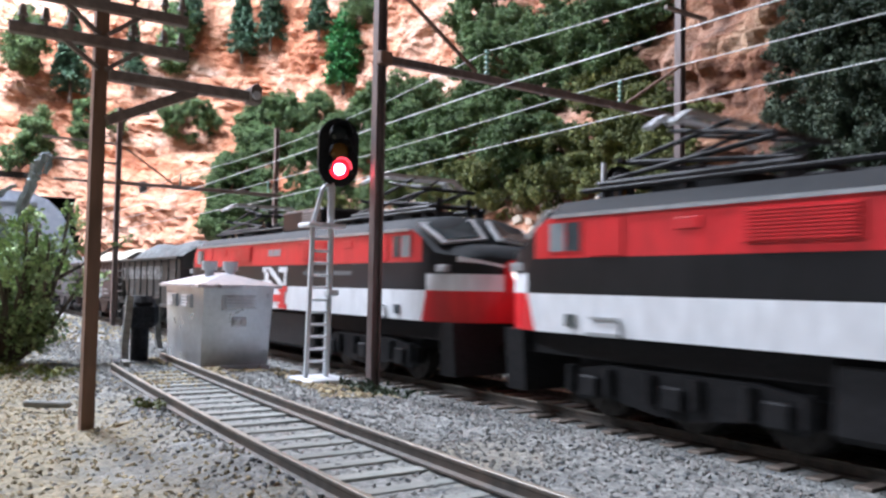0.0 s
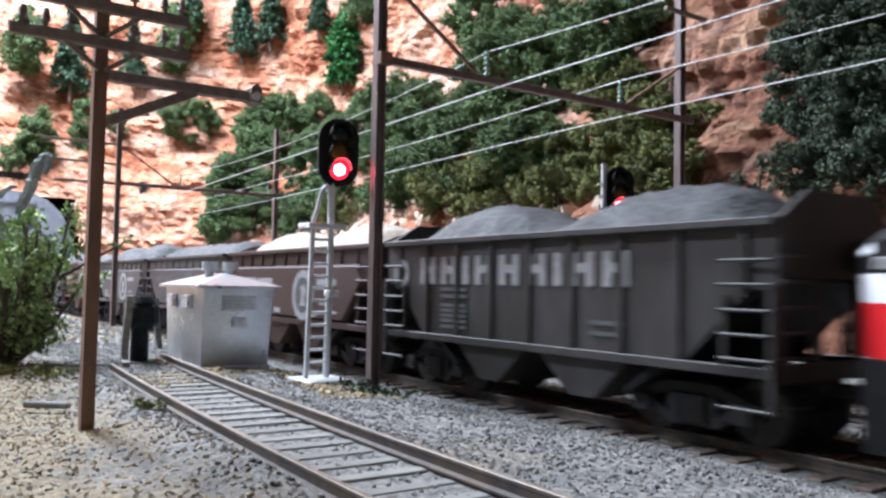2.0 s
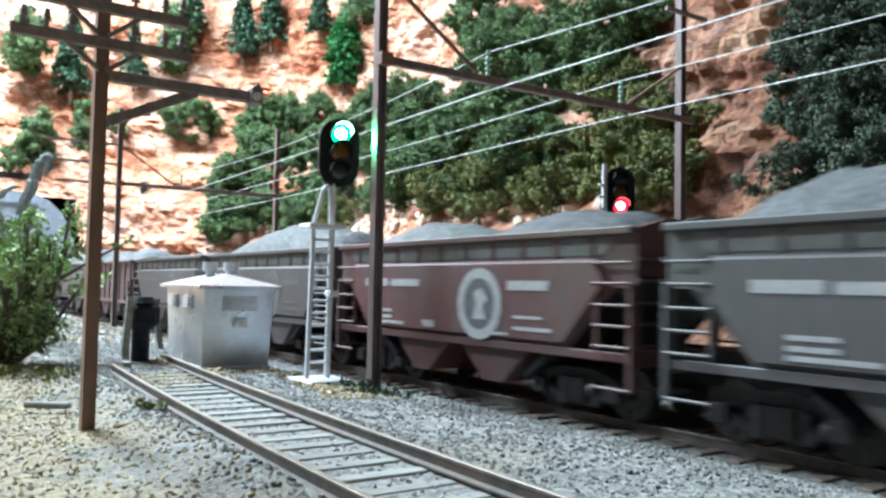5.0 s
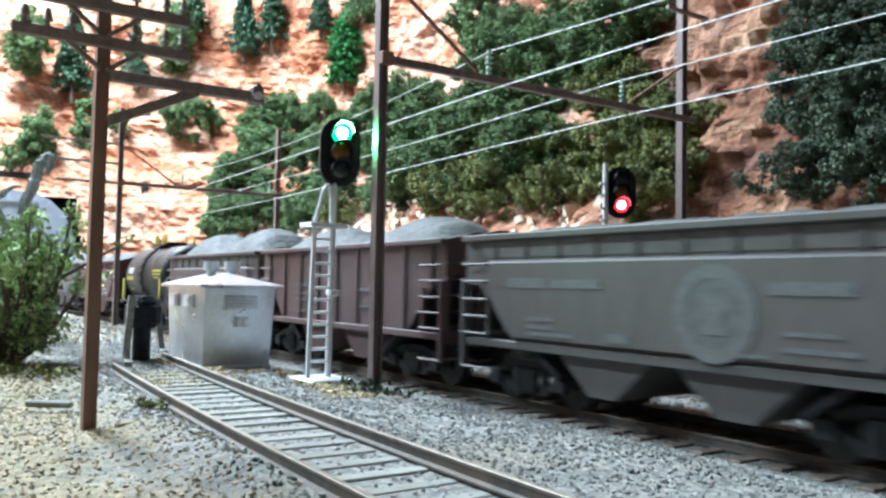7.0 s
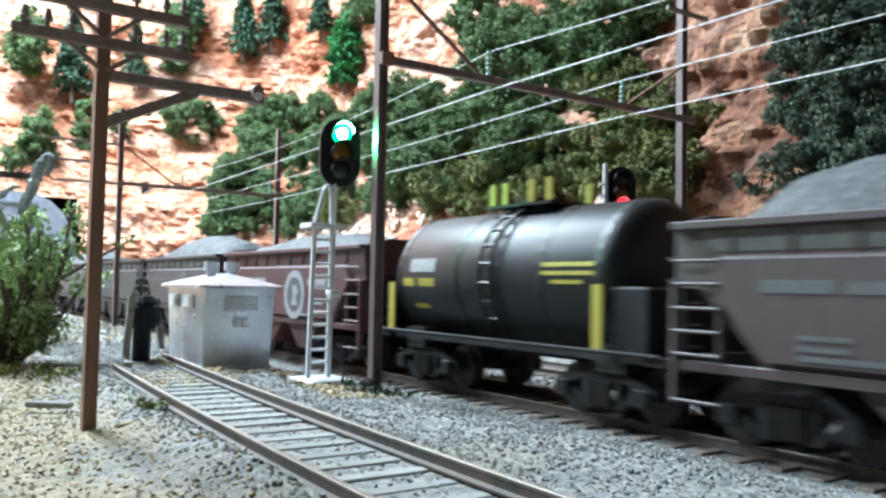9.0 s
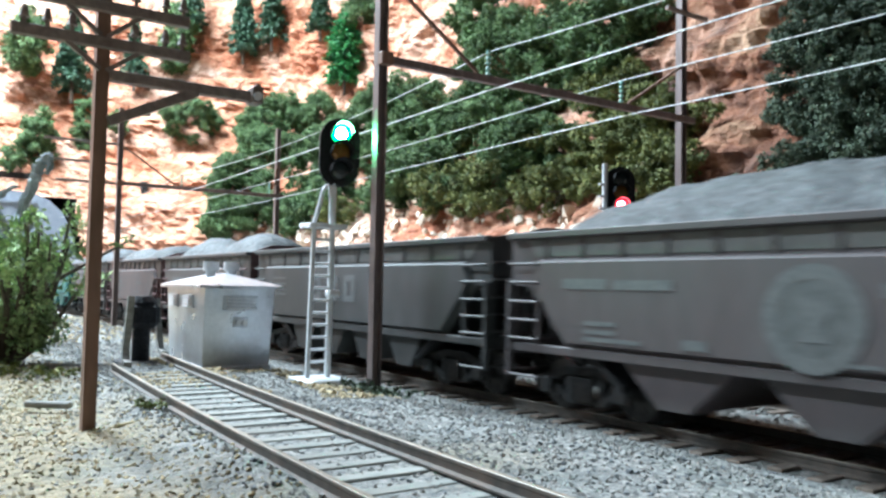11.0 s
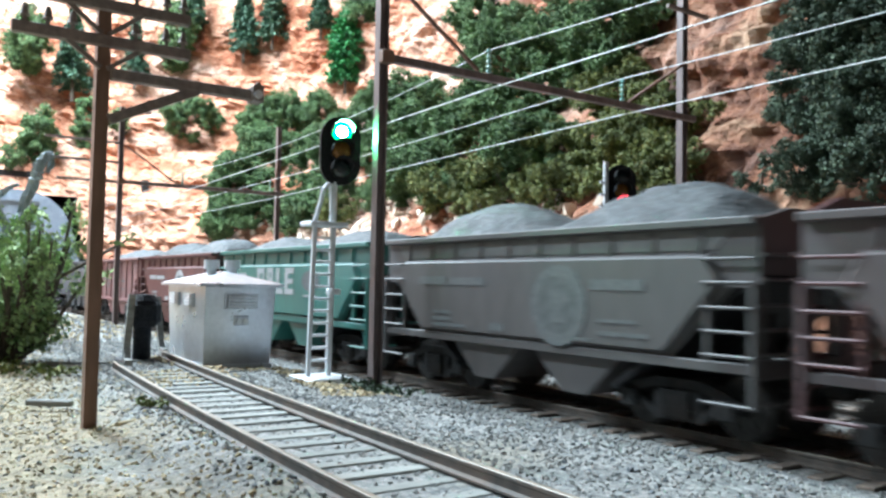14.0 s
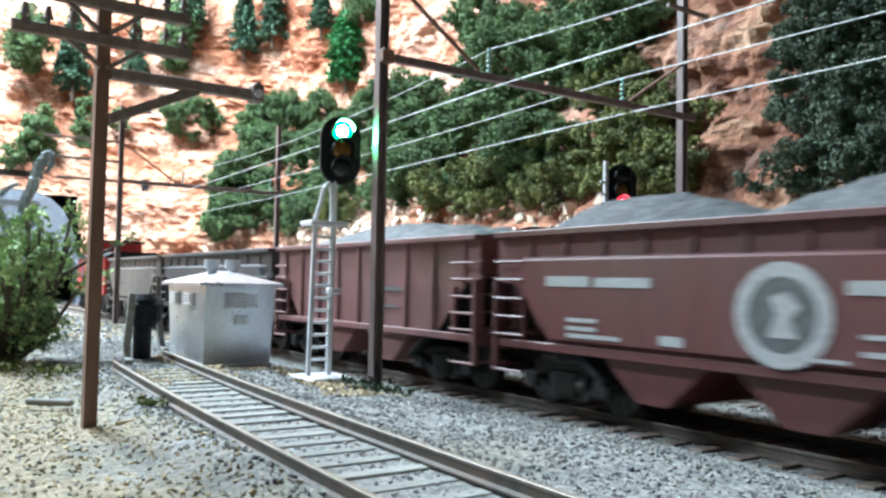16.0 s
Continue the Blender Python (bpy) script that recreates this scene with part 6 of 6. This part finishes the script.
def caboose(rear, lb):
    c = rear + lb / 2
    t = thing("caboose", c, 127, 0, "bright red caboose with a cupola and end platforms", "caboose")
    ROLLING.append((t, c))
    red = paint("caboose_red", (0.42, 0.025, 0.03), (0.3, 0.04, 0.03), 0.3, 0.45)
    e = lb / 2
    body = part("body", new_box(-e + 10, e - 10, -17, 17, 14, 38, bevel=0.4), red, t)
    part("roof", new_plate([(-19, 38), (19, 38), (12, 41.5), (-12, 41.5)], "x", -e + 2, e - 2), M["roof"], t)
    part("cupola", new_box(-12, 10, -14, 14, 40, 49, bevel=0.5), red, t)
    part("cupola_roof", new_box(-14, 12, -16, 16, 49, 50.2, bevel=0.3), M["roof"], t)
    for s in (-1, 1):
        for x in (-25, -8, 8, 25):
            part("window", new_box(x - 3, x + 3, min(s * 17, s * 17.3), max(s * 17, s * 17.3), 24, 32), M["pane"], body)
        part("end_platform", new_box(min(s * (e - 10), s * e), max(s * (e - 10), s * e), -17, 17, 11.5, 13.5), M["truck"], t)
        for y in (-16, 16):
            part("end_rail", new_rod((s * (e - 1), y, 13.5), (s * (e - 1), y, 24), 0.6, 6), M["letter_yellow"], t)
        part("end_rail", new_rod((s * (e - 1), -16, 23.6), (s * (e - 1), 16, 23.6), 0.6, 6), M["letter_yellow"], t)
        coupler(t, s * e, s)
        freight_truck(t, s * (e - 20))
    part("underframe", new_box(-e, e, -12, 12, 9.5, 14), M["truck"], t)


locomotive(-260.5, "red, black and white electric locomotive hauling the train")
locomotive(-34.5, "leading red, black and white electric locomotive")
GREY = lambda n, r, g, b: paint(n, (0.56 * r, 0.52 * g, 0.53 * b), (0.066, 0.061, 0.062), 0.5, 0.6)
hopper(-489.5, 114.5, GREY("olive_black_paint", 0.026, 0.025, 0.018), "olive-black ribbed hopper with pale lettering, heaped with coal", "ribbed", 2, 7, 2, "coal", "vgn", 5, seed=1.3)
hopper(-610, 114, paint("brown_paint", (0.034, 0.011, 0.007), (0.036, 0.017, 0.013), 0.4, 0.6), "brown offset-side hopper with round emblem, heaped with sand", "offset", 2, 6, 2, "sand_load", "gn", 3, band="", seed=2.3)
hopper(-731, 114, GREY("mauve_grey_paint", 0.099, 0.089, 0.092), "grey offset-side hopper with faded round emblem and coal", "offset", 2, 10, 0, "coal", "gn", 2, "letter_grey", seed=3.3)
hopper(-852, 114, GREY("cool_grey_paint", 0.102, 0.099, 0.099), "grey offset-side hopper with pale round emblem and coal", "offset", 2, 7, 2, "coal", "gn", 2, seed=4.3)
hopper(-973, 114, GREY("rust_red_paint", 0.125, 0.040, 0.033), "rust-red hopper with white emblem and coal", "offset", 2, 5, 2, "coal", "gn", 2, seed=5.3)
hopper(-1093, 114, GREY("dusty_grey_paint", 0.106, 0.102, 0.096), "dusty grey offset-side hopper heaped with coal", "offset", 2, 8, 1, "coal", "gn", 2, "letter_grey", seed=6.3)
hopper(-1215, 114, GREY("olive_grey_paint", 0.102, 0.099, 0.089), "olive-grey offset-side hopper with pale emblem and coal", "offset", 2, 5, 0, "coal", "gn", 2, "letter_grey", seed=7.3)
hopper(-1338.5, 115, GREY("dusty_maroon_paint", 0.132, 0.069, 0.066), "dusty maroon ribbed hopper carrying coal", "ribbed", 2, 6, 2, "coal", "plain", 2, seed=8.3)
hopper(-1458.5, 114, GREY("mauve_brown_paint", 0.099, 0.069, 0.066), "mauve-brown offset-side hopper with emblem and coal", "offset", 2, 8, 2, "coal", "gn", 2, "letter_grey", seed=9.3)
tank_car(-1556, 92)
hopper(-1682, 114, GREY("red_brown_paint", 0.112, 0.030, 0.028), "red-brown hopper with white round emblem and coal", "offset", 2, 5, 1, "coal", "gn", 2, band="", seed=10.3)
hopper(-1806, 114, GREY("warm_grey_paint", 0.099, 0.083, 0.083), "warm grey offset-side hopper heaped with coal", "offset", 2, 8, 1, "coal", "gn", 2, "letter_grey", seed=11.3)
hopper(-1951.5, 138, GREY("green_black_paint", 0.036, 0.044, 0.041), "dark green-black four-bay hopper with low load", "offset", 4, 1.5, 0, "coal", "bo", 1, seed=12.3)
RED_END = GREY("dull_red_end_paint", 0.132, 0.046, 0.046)
hopper(-2074, 114, GREY("taupe_grey_paint", 0.102, 0.092, 0.086), "taupe grey hopper with dull red ends and coal", "offset", 2, 7, 2, "coal", "gn", 3, "letter_grey", RED_END, seed=13.3)
hopper(-2195.5, 114, GREY("plum_grey_paint", 0.119, 0.096, 0.092), "plain plum-grey hopper heaped with coal", "offset", 2, 6, 2, "coal", "plain", 3, "letter_grey", RED_END, band="", seed=14.3)
hopper(-2314.5, 112, GREY("stone_grey_paint", 0.112, 0.109, 0.102), "stone-grey offset-side hopper with faint emblem and coal", "offset", 2, 7, 2, "coal", "gn", 2, "letter_grey", seed=15.3)
hopper(-2446, 122, paint("jade_green_paint", (0.02, 0.11, 0.09), (0.042, 0.1, 0.085), 0.35, 0.5), "jade green hopper with white lettering, heaped with coal", "offset", 2, 4.6, 2, "coal", "ple", 0.5, band="", seed=16.3)
hopper(-2571, 114, paint("oxide_red_paint", (0.08, 0.018, 0.018), (0.066, 0.034, 0.032), 0.4, 0.5), "oxide red hopper with white round emblem and coal", "offset", 2, 6, 2, "coal", "gn", 2, band="", seed=17.3)
hopper(-2693, 115, paint("faded_pink_red_paint", (0.15, 0.058, 0.055), (0.12, 0.075, 0.07), 0.5, 0.6), "faded pinkish red hopper with diagonal braces and coal", "ribbed", 2, 5, 1, "coal", "plain", 1, "letter", seed=18.3)
hopper(-2836, 136, GREY("dark_slate_paint", 0.050, 0.056, 0.063), "dark slate hopper heaped with coal", "offset", 4, 4, 0, "coal", "plain", 1, band="", seed=19.3)
hopper(-2958, 114, GREY("khaki_paint", 0.218, 0.205, 0.165), "khaki hopper with a low coal load", "offset", 2, 3, 0, "coal", "plain", 1, band="", seed=20.3)
caboose(-3076, 110)


# ---- what moves ----
def motions():
    for t, x in ROLLING:
        walk(t, [(s, pose((x + SPEED * s) * K, 127 * K, 0)) for s in (0, 4, 8, 12, 16)])
    for w, (x, y, z), r in WHEELS:
        spin = math.degrees(SPEED / r) / FPS
        rows = []
        for k in range(16 * FPS + 1):
            rows.append((k / FPS, pose(x * K, y * K, z * K, 0, spin * k, 0)))
        walk(w, rows)
    # the signal clears: the green roundel turns its lit face out, then the red one turns away
    for key, at, angles in (("green", 3.22, (180, 120, 60, 0)), ("red", 3.58, (0, 60, 120, 180))):
        lens, z = SIGNAL_LENSES[key]
        face = [pose(0.75 * K, 0, z * K, 0, 0, a) for a in angles]
        walk(lens, [(0, face[0]), (at - 0.1, face[0]), (at - 0.034, face[1]), (at, face[2]), (at + 0.034, face[3]), (at + 0.1, face[3]), (16, face[3])])


motions()
